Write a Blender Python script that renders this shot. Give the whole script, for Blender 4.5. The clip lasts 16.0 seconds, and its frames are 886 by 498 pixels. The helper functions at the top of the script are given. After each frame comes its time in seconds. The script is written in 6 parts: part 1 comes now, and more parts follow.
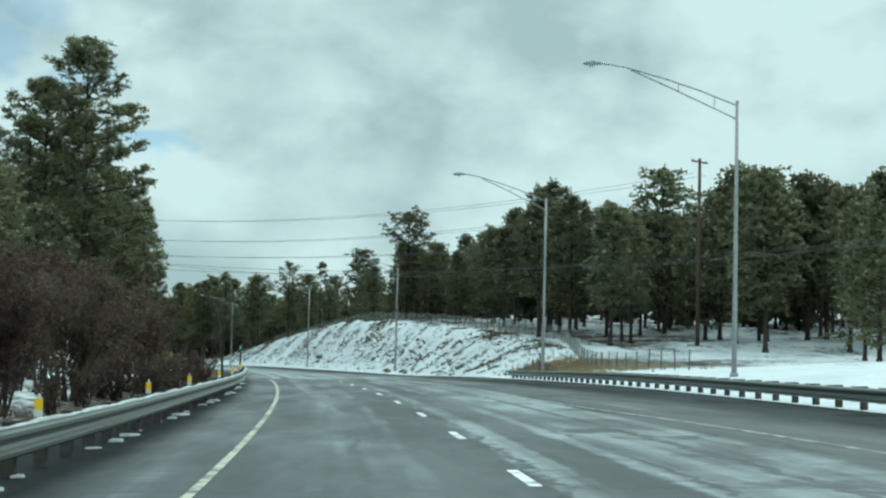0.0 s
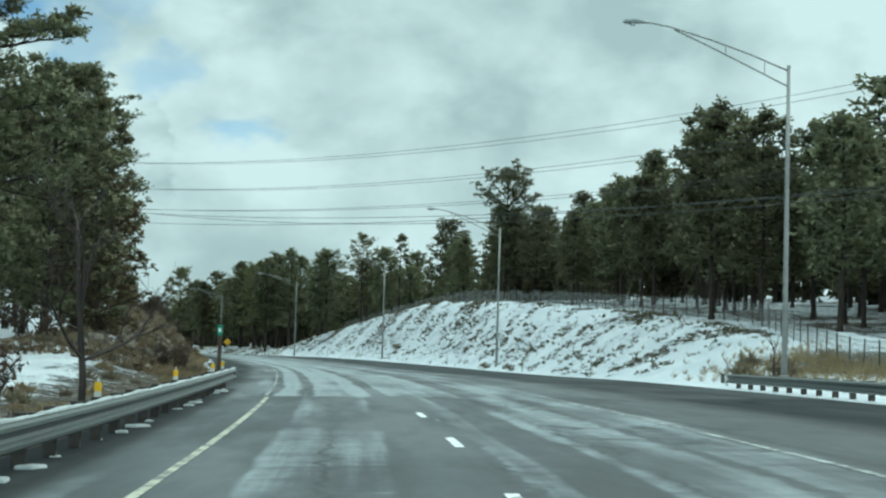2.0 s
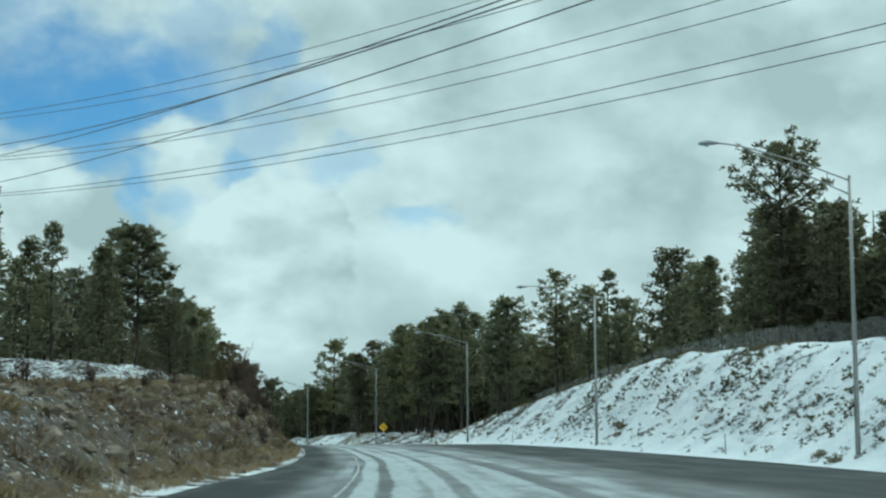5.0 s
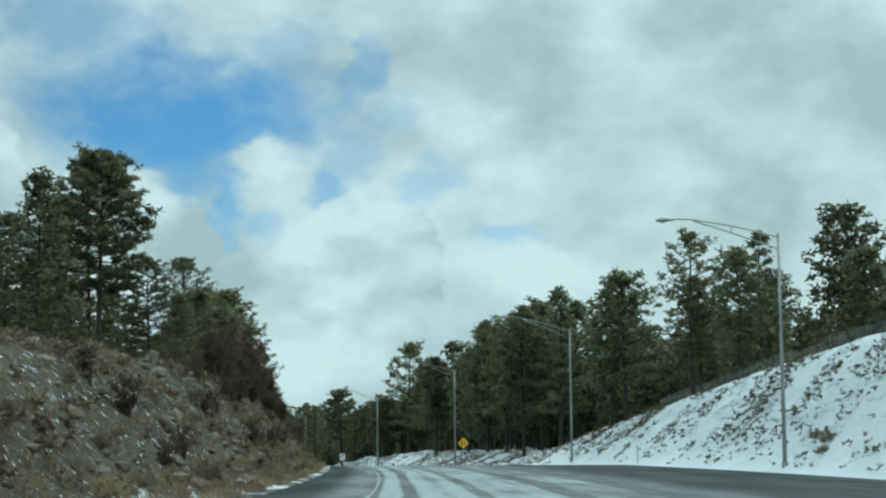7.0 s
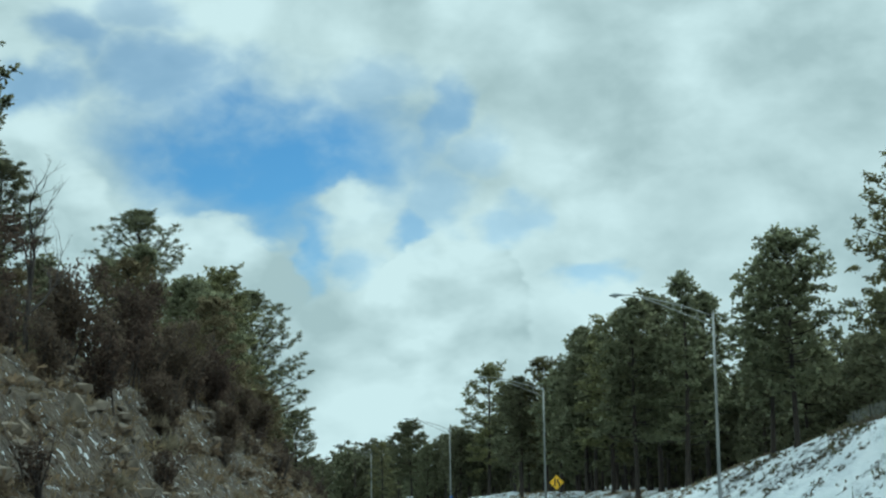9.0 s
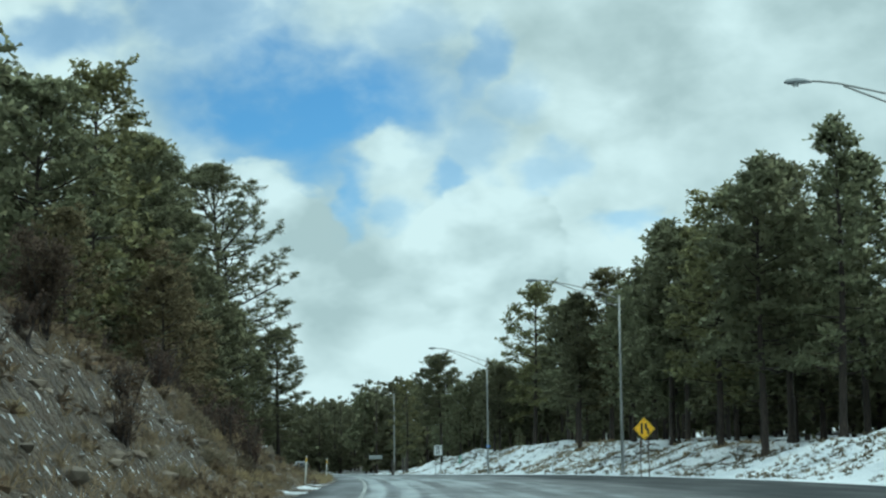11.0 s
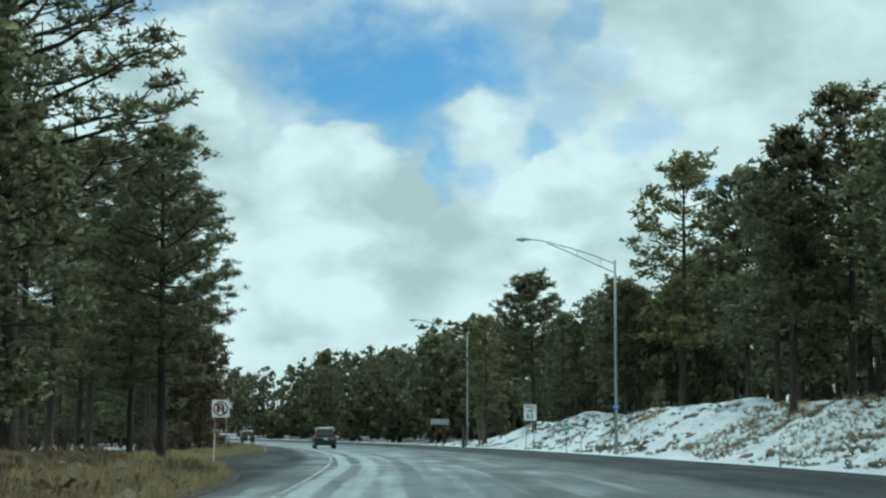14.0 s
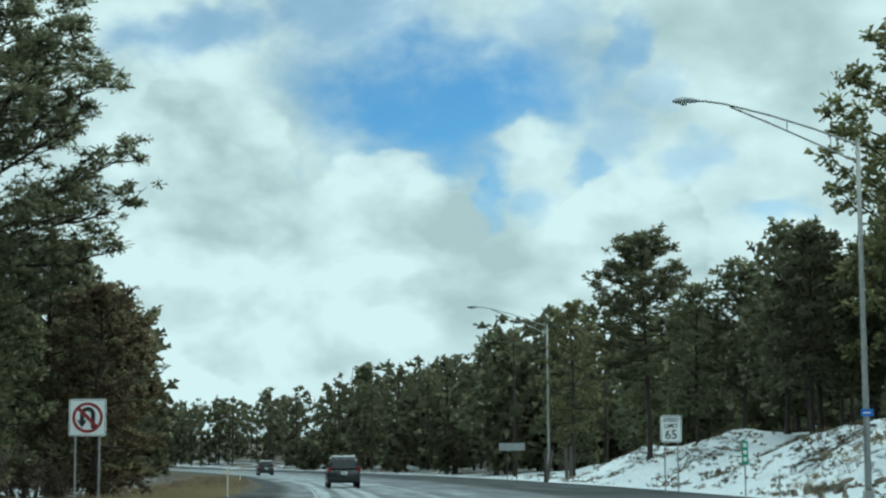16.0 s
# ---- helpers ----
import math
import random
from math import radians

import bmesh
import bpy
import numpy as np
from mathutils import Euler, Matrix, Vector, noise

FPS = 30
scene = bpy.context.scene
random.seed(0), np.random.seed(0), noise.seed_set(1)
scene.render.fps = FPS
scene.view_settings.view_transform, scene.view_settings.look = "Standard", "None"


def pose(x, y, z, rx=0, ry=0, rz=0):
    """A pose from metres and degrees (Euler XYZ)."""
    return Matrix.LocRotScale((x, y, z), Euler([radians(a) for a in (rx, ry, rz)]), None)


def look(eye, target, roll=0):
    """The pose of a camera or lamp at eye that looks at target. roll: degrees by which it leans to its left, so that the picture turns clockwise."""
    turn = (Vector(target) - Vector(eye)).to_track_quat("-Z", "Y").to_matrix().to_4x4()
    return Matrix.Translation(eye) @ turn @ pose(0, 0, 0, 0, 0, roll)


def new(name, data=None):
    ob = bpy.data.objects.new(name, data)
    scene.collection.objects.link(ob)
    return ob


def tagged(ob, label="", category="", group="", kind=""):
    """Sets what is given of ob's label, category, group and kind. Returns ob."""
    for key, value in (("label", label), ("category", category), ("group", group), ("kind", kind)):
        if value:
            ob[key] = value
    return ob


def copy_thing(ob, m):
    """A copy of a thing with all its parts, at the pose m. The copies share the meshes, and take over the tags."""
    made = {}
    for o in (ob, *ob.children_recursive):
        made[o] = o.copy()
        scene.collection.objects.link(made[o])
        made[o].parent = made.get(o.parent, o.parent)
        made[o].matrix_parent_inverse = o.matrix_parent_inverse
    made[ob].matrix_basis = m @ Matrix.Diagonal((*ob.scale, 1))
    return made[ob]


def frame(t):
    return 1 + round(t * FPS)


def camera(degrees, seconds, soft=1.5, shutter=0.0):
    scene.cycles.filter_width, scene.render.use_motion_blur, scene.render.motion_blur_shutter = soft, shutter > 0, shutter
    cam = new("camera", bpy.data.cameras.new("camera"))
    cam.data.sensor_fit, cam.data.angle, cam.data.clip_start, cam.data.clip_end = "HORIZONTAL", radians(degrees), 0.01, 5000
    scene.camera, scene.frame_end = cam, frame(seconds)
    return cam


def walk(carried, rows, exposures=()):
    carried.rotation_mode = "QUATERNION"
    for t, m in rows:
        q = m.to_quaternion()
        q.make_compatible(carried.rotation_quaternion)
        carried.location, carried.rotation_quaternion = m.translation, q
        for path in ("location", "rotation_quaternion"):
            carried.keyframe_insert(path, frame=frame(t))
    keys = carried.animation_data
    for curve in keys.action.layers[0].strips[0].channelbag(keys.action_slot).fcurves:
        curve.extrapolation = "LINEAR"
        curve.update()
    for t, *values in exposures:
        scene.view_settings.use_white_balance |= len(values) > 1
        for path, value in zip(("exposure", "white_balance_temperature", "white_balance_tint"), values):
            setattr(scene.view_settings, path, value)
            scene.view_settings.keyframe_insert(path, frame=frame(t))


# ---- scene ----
cam = camera(28.8, 16.0, soft=2.3)
PATH = [
    (0, (4.439, 3.262, 0.284), (4.261, 5.249, 0.427), 1.4),
    (0.5, (2.656, 16.252, 0.396), (2.445, 18.236, 0.526), 1.9),
    (1, (0.903, 29.099, 0.559), (0.655, 31.078, 0.696), 2.5),
    (1.5, (-0.973, 41.636, 0.699), (-1.234, 43.614, 0.828), 1.8),
    (2, (-2.993, 54.15, 0.774), (-3.267, 56.127, 0.902), 1.6),
    (2.5, (-5.179, 66.623, 0.882), (-5.476, 68.596, 1.021), 1.2),
    (3, (-7.242, 78.979, 1.04), (-7.555, 80.949, 1.186), 0.7),
    (3.5, (-9.743, 91.118, 1.027), (-10.084, 93.084, 1.164), -0.2),
    (4, (-12.303, 103.037, 1.134), (-12.678, 104.996, 1.283), -0.6),
    (4.5, (-15.02, 115.034, 1.248), (-15.443, 116.979, 1.442), -0.5),
    (5, (-17.822, 126.996, 1.286), (-18.3, 128.925, 1.504), -0.4),
    (5.2, (-19.028, 131.784, 1.281), (-19.52, 133.709, 1.507), -0.4),
    (7.3, (-32.174, 181.926, 1.218), (-32.761, 183.821, 1.466), -0.5),
    (7.5, (-33.503, 186.721, 1.231), (-34.097, 188.613, 1.491), -0.6),
    (8, (-36.993, 198.774, 1.477), (-37.611, 200.653, 1.778), -1.1),
    (8.5, (-40.644, 210.602, 1.541), (-41.288, 212.472, 1.842), -1.1),
    (9, (-44.471, 222.244, 1.565), (-45.139, 224.107, 1.853), -0.9),
    (9.5, (-48.456, 233.834, 1.674), (-49.139, 235.695, 1.941), -1.1),
    (9.7, (-50.129, 238.437, 1.743), (-50.814, 240.299, 1.996), -1.0),
    (11.8, (-67.645, 286.919, 2.16), (-68.378, 288.768, 2.373), -0.5),
    (12, (-69.414, 291.642, 2.185), (-70.153, 293.49, 2.39), -0.5),
    (12.5, (-73.932, 303.451, 2.154), (-74.686, 305.293, 2.345), -0.5),
    (13, (-78.549, 315.337, 1.994), (-79.324, 317.171, 2.186), -0.2),
    (13.5, (-83.442, 327.128, 1.93), (-84.235, 328.956, 2.108), -0.2),
    (14, (-88.587, 338.754, 1.739), (-89.397, 340.573, 1.925), 0.1),
    (14.5, (-93.851, 350.461, 1.666), (-94.683, 352.271, 1.847), 0.2),
    (15, (-99.26, 361.832, 1.58), (-100.101, 363.638, 1.748), -0.1),
    (15.5, (-104.794, 373.135, 1.408), (-105.641, 374.938, 1.592), -0.6),
    (16, (-110.421, 384.305, 1.203), (-111.284, 386.096, 1.421), -0.3),
]
EXPOSURES = [(0.0, -0.1, 5820, -12), (3.0, -0.08, 5820, -12), (4.5, -0.12, 5780, -12), (8.0, -0.16, 5700, -11), (9.5, -0.1, 5700, -11), (12.0, -0.02, 5770, -11), (16.0, -0.02, 5780, -11)]
walk(cam, [(t, look(eye, target, roll)) for t, eye, target, roll in PATH], EXPOSURES)

# ---- the sky and the sun ----
SUN_AZ, SUN_EL = -35.0, 34.0      # degrees to the left of +y, and up


class Nodes:
    """A short way to write node trees."""

    def __init__(self, tree):
        self.t = tree
        tree.nodes.clear()

    def n(self, kind, ins=None):
        node = self.t.nodes.new(kind)
        for k, v in (ins or {}).items():
            self.put(node.inputs[k], v)
        return node

    def put(self, socket, v):
        if isinstance(v, bpy.types.NodeSocket):
            self.t.links.new(v, socket)
        elif isinstance(v, bpy.types.Node):
            self.t.links.new(v.outputs[0], socket)
        else:
            socket.default_value = v

    def m(self, op, a, b=0.0, c=0.0, clamp=False):
        node = self.n("ShaderNodeMath", {0: a, 1: b, 2: c})
        node.operation, node.use_clamp = op, clamp
        return node.outputs[0]

    def ramp(self, v, lo, hi, a=0.0, b=1.0, kind="SMOOTHSTEP"):
        node = self.n("ShaderNodeMapRange", {0: v, 1: lo, 2: hi, 3: a, 4: b})
        node.interpolation_type, node.clamp = kind, True
        return node.outputs[0]

    def mix(self, f, a, b):
        node = self.n("ShaderNodeMix")
        node.data_type = "RGBA"
        self.put(node.inputs[0], f)
        for sock, v in ((node.inputs[6], a), (node.inputs[7], b)):
            self.put(sock, (*v, 1.0) if isinstance(v, tuple) and len(v) == 3 else v)
        return node.outputs[2]

    def vec(self, op, a, b=None, scale=None):
        node = self.n("ShaderNodeVectorMath", {0: a})
        node.operation = op
        if b is not None:
            self.put(node.inputs[1], b)
        if scale is not None:
            self.put(node.inputs["Scale"], scale)
        return node.outputs[0]

    def noise(self, vec, scale, detail=4.0, rough=0.55, dist=0.0):
        return self.n("ShaderNodeTexNoise", {"Vector": vec, "Scale": scale, "Detail": detail, "Roughness": rough, "Distortion": dist}).outputs["Fac"]

    def scaled(self, vec, x, y, z):
        return self.vec("MULTIPLY", vec, (x, y, z))


def make_world():
    world = bpy.data.worlds.new("winter_sky")
    world.use_nodes = True
    scene.world = world
    g = Nodes(world.node_tree)
    d = g.n("ShaderNodeTexCoord").outputs["Generated"]
    sep = g.n("ShaderNodeSeparateXYZ", {0: d})
    x, y, z = sep.outputs
    az = g.m("MULTIPLY", g.m("ARCTAN2", g.m("MULTIPLY", x, -1.0), y), 57.2958)
    el = g.m("MULTIPLY", g.m("ARCSINE", z), 57.2958)
    sky = g.n("ShaderNodeTexSky")
    sky.sky_type, sky.sun_disc = "NISHITA", False
    sky.sun_elevation, sky.sun_rotation = radians(SUN_EL), radians(-SUN_AZ)
    sky.altitude, sky.air_density, sky.dust_density = 2100.0, 1.0, 0.6
    flat = g.scaled(d, 1.0, 1.0, 1.5)
    big = g.noise(flat, 5.0, 3.0, 0.5, 0.2)
    fine = g.noise(flat, 14.0, 4.0, 0.5, 0.15)
    wisps = g.noise(flat, 36.0, 4.0, 0.55, 0.3)
    # light on the billows: the same noise a little nearer to the sun, taken away
    lit = g.noise(g.vec("ADD", flat, (0.022, 0.010, 0.030)), 14.0, 4.0, 0.5, 0.15)
    relief = g.m("SUBTRACT", fine, lit)

    def warped(scale, amount):
        nonlocal az, el
        swirl = g.n("ShaderNodeTexNoise", {"Vector": flat, "Scale": scale, "Detail": 3.0, "Roughness": 0.5}).outputs["Color"]
        sw = g.n("ShaderNodeSeparateXYZ", {0: swirl})
        az = g.m("ADD", az, g.m("MULTIPLY", g.m("SUBTRACT", sw.outputs[0], 0.5), amount))
        el = g.m("ADD", el, g.m("MULTIPLY", g.m("SUBTRACT", sw.outputs[1], 0.5), amount * 0.8))

    warped(16.0, 3.0)
    warped(44.0, 1.2)

    def blob(a0, e0, ra, re, tilt=0):
        """0 at the middle of an oval of sky, 1 at its rim, and on."""
        a1, e1 = g.m("SUBTRACT", az, a0), g.m("SUBTRACT", el, e0)
        c, n = math.cos(radians(tilt)), math.sin(radians(tilt))
        p = g.m("ADD", g.m("MULTIPLY", a1, c), g.m("MULTIPLY", e1, n))
        q = g.m("SUBTRACT", g.m("MULTIPLY", e1, c), g.m("MULTIPLY", a1, n))
        return g.m("SQRT", g.m("ADD", g.m("POWER", g.m("DIVIDE", p, ra), 2.0), g.m("POWER", g.m("DIVIDE", q, re), 2.0)))

    rag = g.m("ADD", g.m("MULTIPLY", g.m("SUBTRACT", fine, 0.5), 1.3), g.m("MULTIPLY", g.m("SUBTRACT", wisps, 0.5), 0.5))
    # the gap in the clouds: a slanting reach of blue with thinner holes about it, each with its depth of blue
    gap = None
    for a0, e0, ra, re, tilt, k in ((26.0, 11.4, 5.2, 2.5, 4, 1.0), (28.9, 13.9, 3.0, 1.2, 0, .55), (34.2, 13.2, 2.8, .8, -8, .62), (22.0, 13.7, 2.2, 1.0, 0, .35), (19.8, 12.9, .7, 1.4, 15, .55),
                                    (24.1, 8.5, .9, 1.5, 8, .8), (22.8, 7.8, 1.3, .7, 0, .5), (20.8, 8.8, .7, .9, 0, .6), (14.5, 7.2, 1.0, .55, 0, .45), (17.6, 8.9, 1.0, .6, -25, .35),
                                    (31.9, 15.3, 1.5, 1.0, 0, .6), (29.9, 15.9, 1.2, .8, 0, .4), (20.0, 9.9, 1.2, 1.0, -35, .35), (18.3, 11.4, 1.2, .8, 0, .3), (30.8, 8.7, .5, .8, 0, .25)):
        t = g.ramp(g.m("ADD", blob(a0, e0, ra, re, tilt), g.m("MULTIPLY", rag, 0.55 if ra > 4 else 1.1)), 1.4, 0.4, 0.0, k)
        gap = t if gap is None else g.m("MAXIMUM", gap, t)
    gap = g.m("MULTIPLY", gap, g.ramp(g.m("ADD", g.m("MULTIPLY", fine, 0.6), g.m("MULTIPLY", wisps, 0.4)), 0.44, 0.70, 1.0, 0.72))
    # heaped clouds in front of it, with firm upper edges
    heap = None
    for a0, e0, ra, re in ((33.9, 8.2, 3.5, 3.5), (27.7, 6.1, 3.3, 3.3), (19.4, 5.9, 2.9, 2.7), (31.0, 5.0, 4.5, 3.2)):
        r = g.m("ADD", blob(a0, e0, ra, re), g.m("ADD", g.m("MULTIPLY", rag, 0.24), g.m("MULTIPLY", g.m("SUBTRACT", wisps, 0.5), 0.16)))
        t = g.ramp(r, 1.06, 0.93)
        heap = t if heap is None else g.m("MAXIMUM", heap, t)
    torn = g.ramp(g.m("ADD", blob(22.7, 9.5, 1.5, 0.85, -12), g.m("MULTIPLY", rag, 1.3)), 1.2, 0.55, 0.0, 0.95)
    gap = g.m("MULTIPLY", g.m("MULTIPLY", gap, g.m("SUBTRACT", 1.0, torn)), g.m("SUBTRACT", 1.0, g.m("MULTIPLY", heap, 0.94)))
    # the broad overcast: grey bellies, and the white heaps under the gap
    shade = g.ramp(g.m("ADD", g.m("ADD", g.m("MULTIPLY", big, 0.62), g.m("MULTIPLY", fine, 0.26)), g.m("MULTIPLY", wisps, 0.12)), 0.32, 0.62)
    shade = g.m("ADD", shade, g.m("MULTIPLY", relief, 0.9))
    white = g.m("ADD", g.m("ADD", 0.60, g.m("MULTIPLY", relief, 3.3)), g.m("MULTIPLY", g.m("SUBTRACT", wisps, 0.5), 0.3))
    puffed = g.m("MAXIMUM", heap, torn)
    shade = g.m("ADD", g.m("MULTIPLY", shade, g.m("SUBTRACT", 1.0, puffed)), g.m("MULTIPLY", white, puffed))
    for a0, e0, ra, re, k in ((18.8, 8.0, 2.2, 1.3, .30), (-6.0, 10.7, 4.0, 2.5, .35), (11.0, 4.7, 7.0, 2.4, .30), (7.0, 11.5, 9.0, 4.5, -.28), (32.0, 10.2, 1.9, 1.4, -.26), (37.5, 11.0, 3.0, 3.0, -.25), (26.8, 7.0, 1.9, 1.1, -.16),
                              (22.4, 5.6, 2.0, .9, -.30), (24.0, 3.9, 2.4, .9, -.22), (34.9, 11.4, 1.2, .8, .25), (28.0, 9.0, 2.4, .7, .22), (30.0, 6.6, 1.8, 1.4, .15), (16.0, 11.5, 3.2, 2.0, .2), (11.0, 9.0, 4.5, 2.2, -.25),
                              (28.0, 2.5, 9.0, 1.8, .2)):
        shade = g.m("ADD", shade, g.m("MULTIPLY", g.ramp(g.m("ADD", blob(a0, e0, ra, re), g.m("MULTIPLY", rag, 0.6)), 1.4, 0.3), k))
    shade = g.m("ADD", shade, 0.0, clamp=True)
    bright = g.ramp(el, 16.0, 55.0, 1.0, 2.15)
    cloud = g.mix(shade, (0.49, 0.565, 0.58), (0.80, 0.87, 0.885))
    cloud = g.vec("SCALE", cloud, scale=bright)
    blue = g.vec("MULTIPLY", g.vec("SCALE", sky.outputs[0], scale=0.095), (0.66, 0.99, 1.20))
    out = g.mix(gap, cloud, blue)
    bg = g.n("ShaderNodeBackground", {"Color": out, "Strength": 1.0})
    g.t.links.new(bg.outputs[0], g.n("ShaderNodeOutputWorld").inputs[0])


make_world()
sun = bpy.data.lights.new("sun", "SUN")
sun.energy, sun.angle, sun.color = 1.3, radians(14), (1.0, 0.95, 0.88)
sun_ob = new("sun", sun)
sun_ob.matrix_world = look((0, 0, 60), (60 * math.sin(radians(SUN_AZ)), -60 * math.cos(radians(SUN_AZ)), 60 - 60 * math.tan(radians(SUN_EL))))


# ---- materials ----
def material(name):
    m = bpy.data.materials.new(name)
    m.use_nodes = True
    g = Nodes(m.node_tree)
    bsdf = g.n("ShaderNodeBsdfPrincipled")
    g.t.links.new(bsdf.outputs[0], g.n("ShaderNodeOutputMaterial").inputs[0])
    return m, g, bsdf


def position(g):
    return g.n("ShaderNodeNewGeometry").outputs["Position"]


def object_random(g):
    return g.n("ShaderNodeObjectInfo").outputs["Random"]


def island_random(g):
    return g.n("ShaderNodeNewGeometry").outputs["Random Per Island"]


def plain(name, colour, rough=0.6, metal=0.0, grain=8.0, depth=0.25, bump=0.0, var=0.0):
    """A painted or metal surface with grain and blotches."""
    m, g, b = material(name)
    p = position(g)
    f = g.m("ADD", g.m("MULTIPLY", g.noise(p, grain), 0.6), g.m("MULTIPLY", g.noise(p, grain * 0.13), 0.4))
    lo = tuple(c * (1 - depth) for c in colour)
    hi = tuple(min(1.0, c * (1 + depth)) for c in colour)
    col = g.mix(g.ramp(f, 0.3, 0.7), lo, hi)
    if var:
        hsv = g.n("ShaderNodeHueSaturation", {"Color": col, "Value": g.ramp(object_random(g), 0, 1, 1 - var, 1 + var, "LINEAR")})
        col = hsv.outputs[0]
    g.put(b.inputs["Base Color"], col)
    g.put(b.inputs["Roughness"], g.ramp(f, 0.2, 0.8, max(0.05, rough - 0.1), min(1, rough + 0.1)))
    b.inputs["Metallic"].default_value = metal
    if bump:
        g.put(b.inputs["Normal"], g.n("ShaderNodeBump", {"Strength": bump, "Distance": 0.02, "Height": g.noise(p, grain * 3)}))
    return m


def foliage(name, dark, light, rough=0.85):
    """Needles, leaves and grass: each blade varies, and each plant varies."""
    m, g, b = material(name)
    r = island_random(g)
    o = object_random(g)
    f = g.m("ADD", g.m("MULTIPLY", r, 0.6), g.m("MULTIPLY", g.noise(position(g), 0.7), 0.5))
    col = g.mix(g.ramp(f, 0.15, 0.95, kind="LINEAR"), dark, light)
    hsv = g.n("ShaderNodeHueSaturation", {"Color": col, "Hue": g.ramp(o, 0, 1, 0.485, 0.51, "LINEAR"), "Value": g.ramp(o, 0, 1, 0.8, 1.25, "LINEAR")})
    g.put(b.inputs["Base Color"], hsv.outputs[0])
    b.inputs["Roughness"].default_value = rough
    b.inputs["Specular IOR Level"].default_value = 0.25
    # thin needles and leaves let some light through
    leaf = g.n("ShaderNodeBsdfTranslucent", {"Color": g.vec("SCALE", hsv.outputs[0], scale=1.9)})
    both = g.n("ShaderNodeMixShader", {0: 0.6, 1: b.outputs[0], 2: leaf.outputs[0]})
    out = [n for n in g.t.nodes if n.type == "OUTPUT_MATERIAL"][0]
    g.t.links.new(both.outputs[0], out.inputs[0])
    return m


def bark_material(name, dark, light):
    m, g, b = material(name)
    p = g.scaled(position(g), 1.0, 1.0, 0.25)
    f = g.m("ADD", g.m("MULTIPLY", g.noise(p, 9.0, 6, 0.65), 0.7), g.m("MULTIPLY", g.noise(p, 1.3), 0.3))
    g.put(b.inputs["Base Color"], g.mix(g.ramp(f, 0.35, 0.65), dark, light))
    b.inputs["Roughness"].default_value = 0.9
    g.put(b.inputs["Normal"], g.n("ShaderNodeBump", {"Strength": 0.8, "Distance": 0.05, "Height": f}))
    return m


def ground_material():
    """Snow over dry grass and stony soil; the share of snow lies in the mesh as 'snow'."""
    m, g, b = material("snowy_soil")
    p = position(g)
    attr = g.n("ShaderNodeAttribute")
    attr.attribute_name = "snow"
    cover = attr.outputs["Fac"]
    # s, u and height: the patches lie in long bands along the road
    plan = g.n("ShaderNodeAttribute")
    plan.attribute_name = "plan"
    long = g.scaled(plan.outputs["Vector"], 0.48, 1.0, 1.0)
    a = g.noise(long, 0.6, 6, 0.6, 0.3)
    c = g.noise(long, 2.9, 6, 0.68)
    d = g.noise(p, 11.0, 4, 0.6)
    f = g.m("ADD", g.m("ADD", g.m("MULTIPLY", a, 0.30), g.m("MULTIPLY", c, 0.50)), g.m("MULTIPLY", d, 0.20))
    edge = g.ramp(cover, 0.0, 1.0, 0.66, 0.34, "LINEAR")
    snow = g.ramp(f, g.m("SUBTRACT", edge, 0.045), g.m("ADD", edge, 0.045))
    flecks = g.m("MULTIPLY", g.ramp(g.noise(p, 4.5, 3, 0.5), 0.63, 0.66), g.ramp(cover, 0.05, 0.15))
    snow = g.m("MAXIMUM", snow, flecks)
    soil = g.mix(g.ramp(c, 0.35, 0.65), (0.036, 0.026, 0.018), (0.095, 0.070, 0.047))
    soil = g.mix(g.ramp(g.noise(p, 0.2, 3), 0.45, 0.6), soil, g.mix(d, (0.058, 0.044, 0.030), (0.132, 0.102, 0.066)))
    # broken stone in the soil
    warp = g.vec("ADD", p, g.vec("SCALE", g.n("ShaderNodeTexNoise", {"Vector": p, "Scale": 2.0, "Detail": 3.0}).outputs["Color"], scale=0.5))
    cell = g.n("ShaderNodeTexVoronoi", {"Vector": warp, "Scale": 2.6})
    chip = g.n("ShaderNodeTexVoronoi", {"Vector": warp, "Scale": 7.5})
    tone = g.n("ShaderNodeSeparateXYZ", {0: cell.outputs["Color"]}).outputs[0]
    tone2 = g.n("ShaderNodeSeparateXYZ", {0: chip.outputs["Color"]}).outputs[1]
    stone = g.mix(tone, (0.044, 0.036, 0.025), (0.128, 0.104, 0.072))
    soil = g.mix(g.ramp(g.m("ADD", g.m("MULTIPLY", tone2, 0.6), g.m("MULTIPLY", c, 0.4)), 0.45, 0.6), soil, stone)
    relief = g.m("ADD", g.m("MULTIPLY", cell.outputs["Distance"], -0.7), g.m("MULTIPLY", chip.outputs["Distance"], -0.35))
    white = g.mix(g.ramp(a, 0.3, 0.7), (0.58, 0.62, 0.66), (0.71, 0.735, 0.76))
    g.put(b.inputs["Base Color"], g.mix(snow, soil, white))
    g.put(b.inputs["Roughness"], g.ramp(snow, 0, 1, 0.95, 0.6))
    h = g.m("ADD", g.m("ADD", g.m("MULTIPLY", f, 0.7), g.m("MULTIPLY", snow, 0.25)), g.m("MULTIPLY", relief, g.m("SUBTRACT", 1.0, snow)))
    g.put(b.inputs["Normal"], g.n("ShaderNodeBump", {"Strength": 1.0, "Distance": 0.4, "Height": h}))
    return m


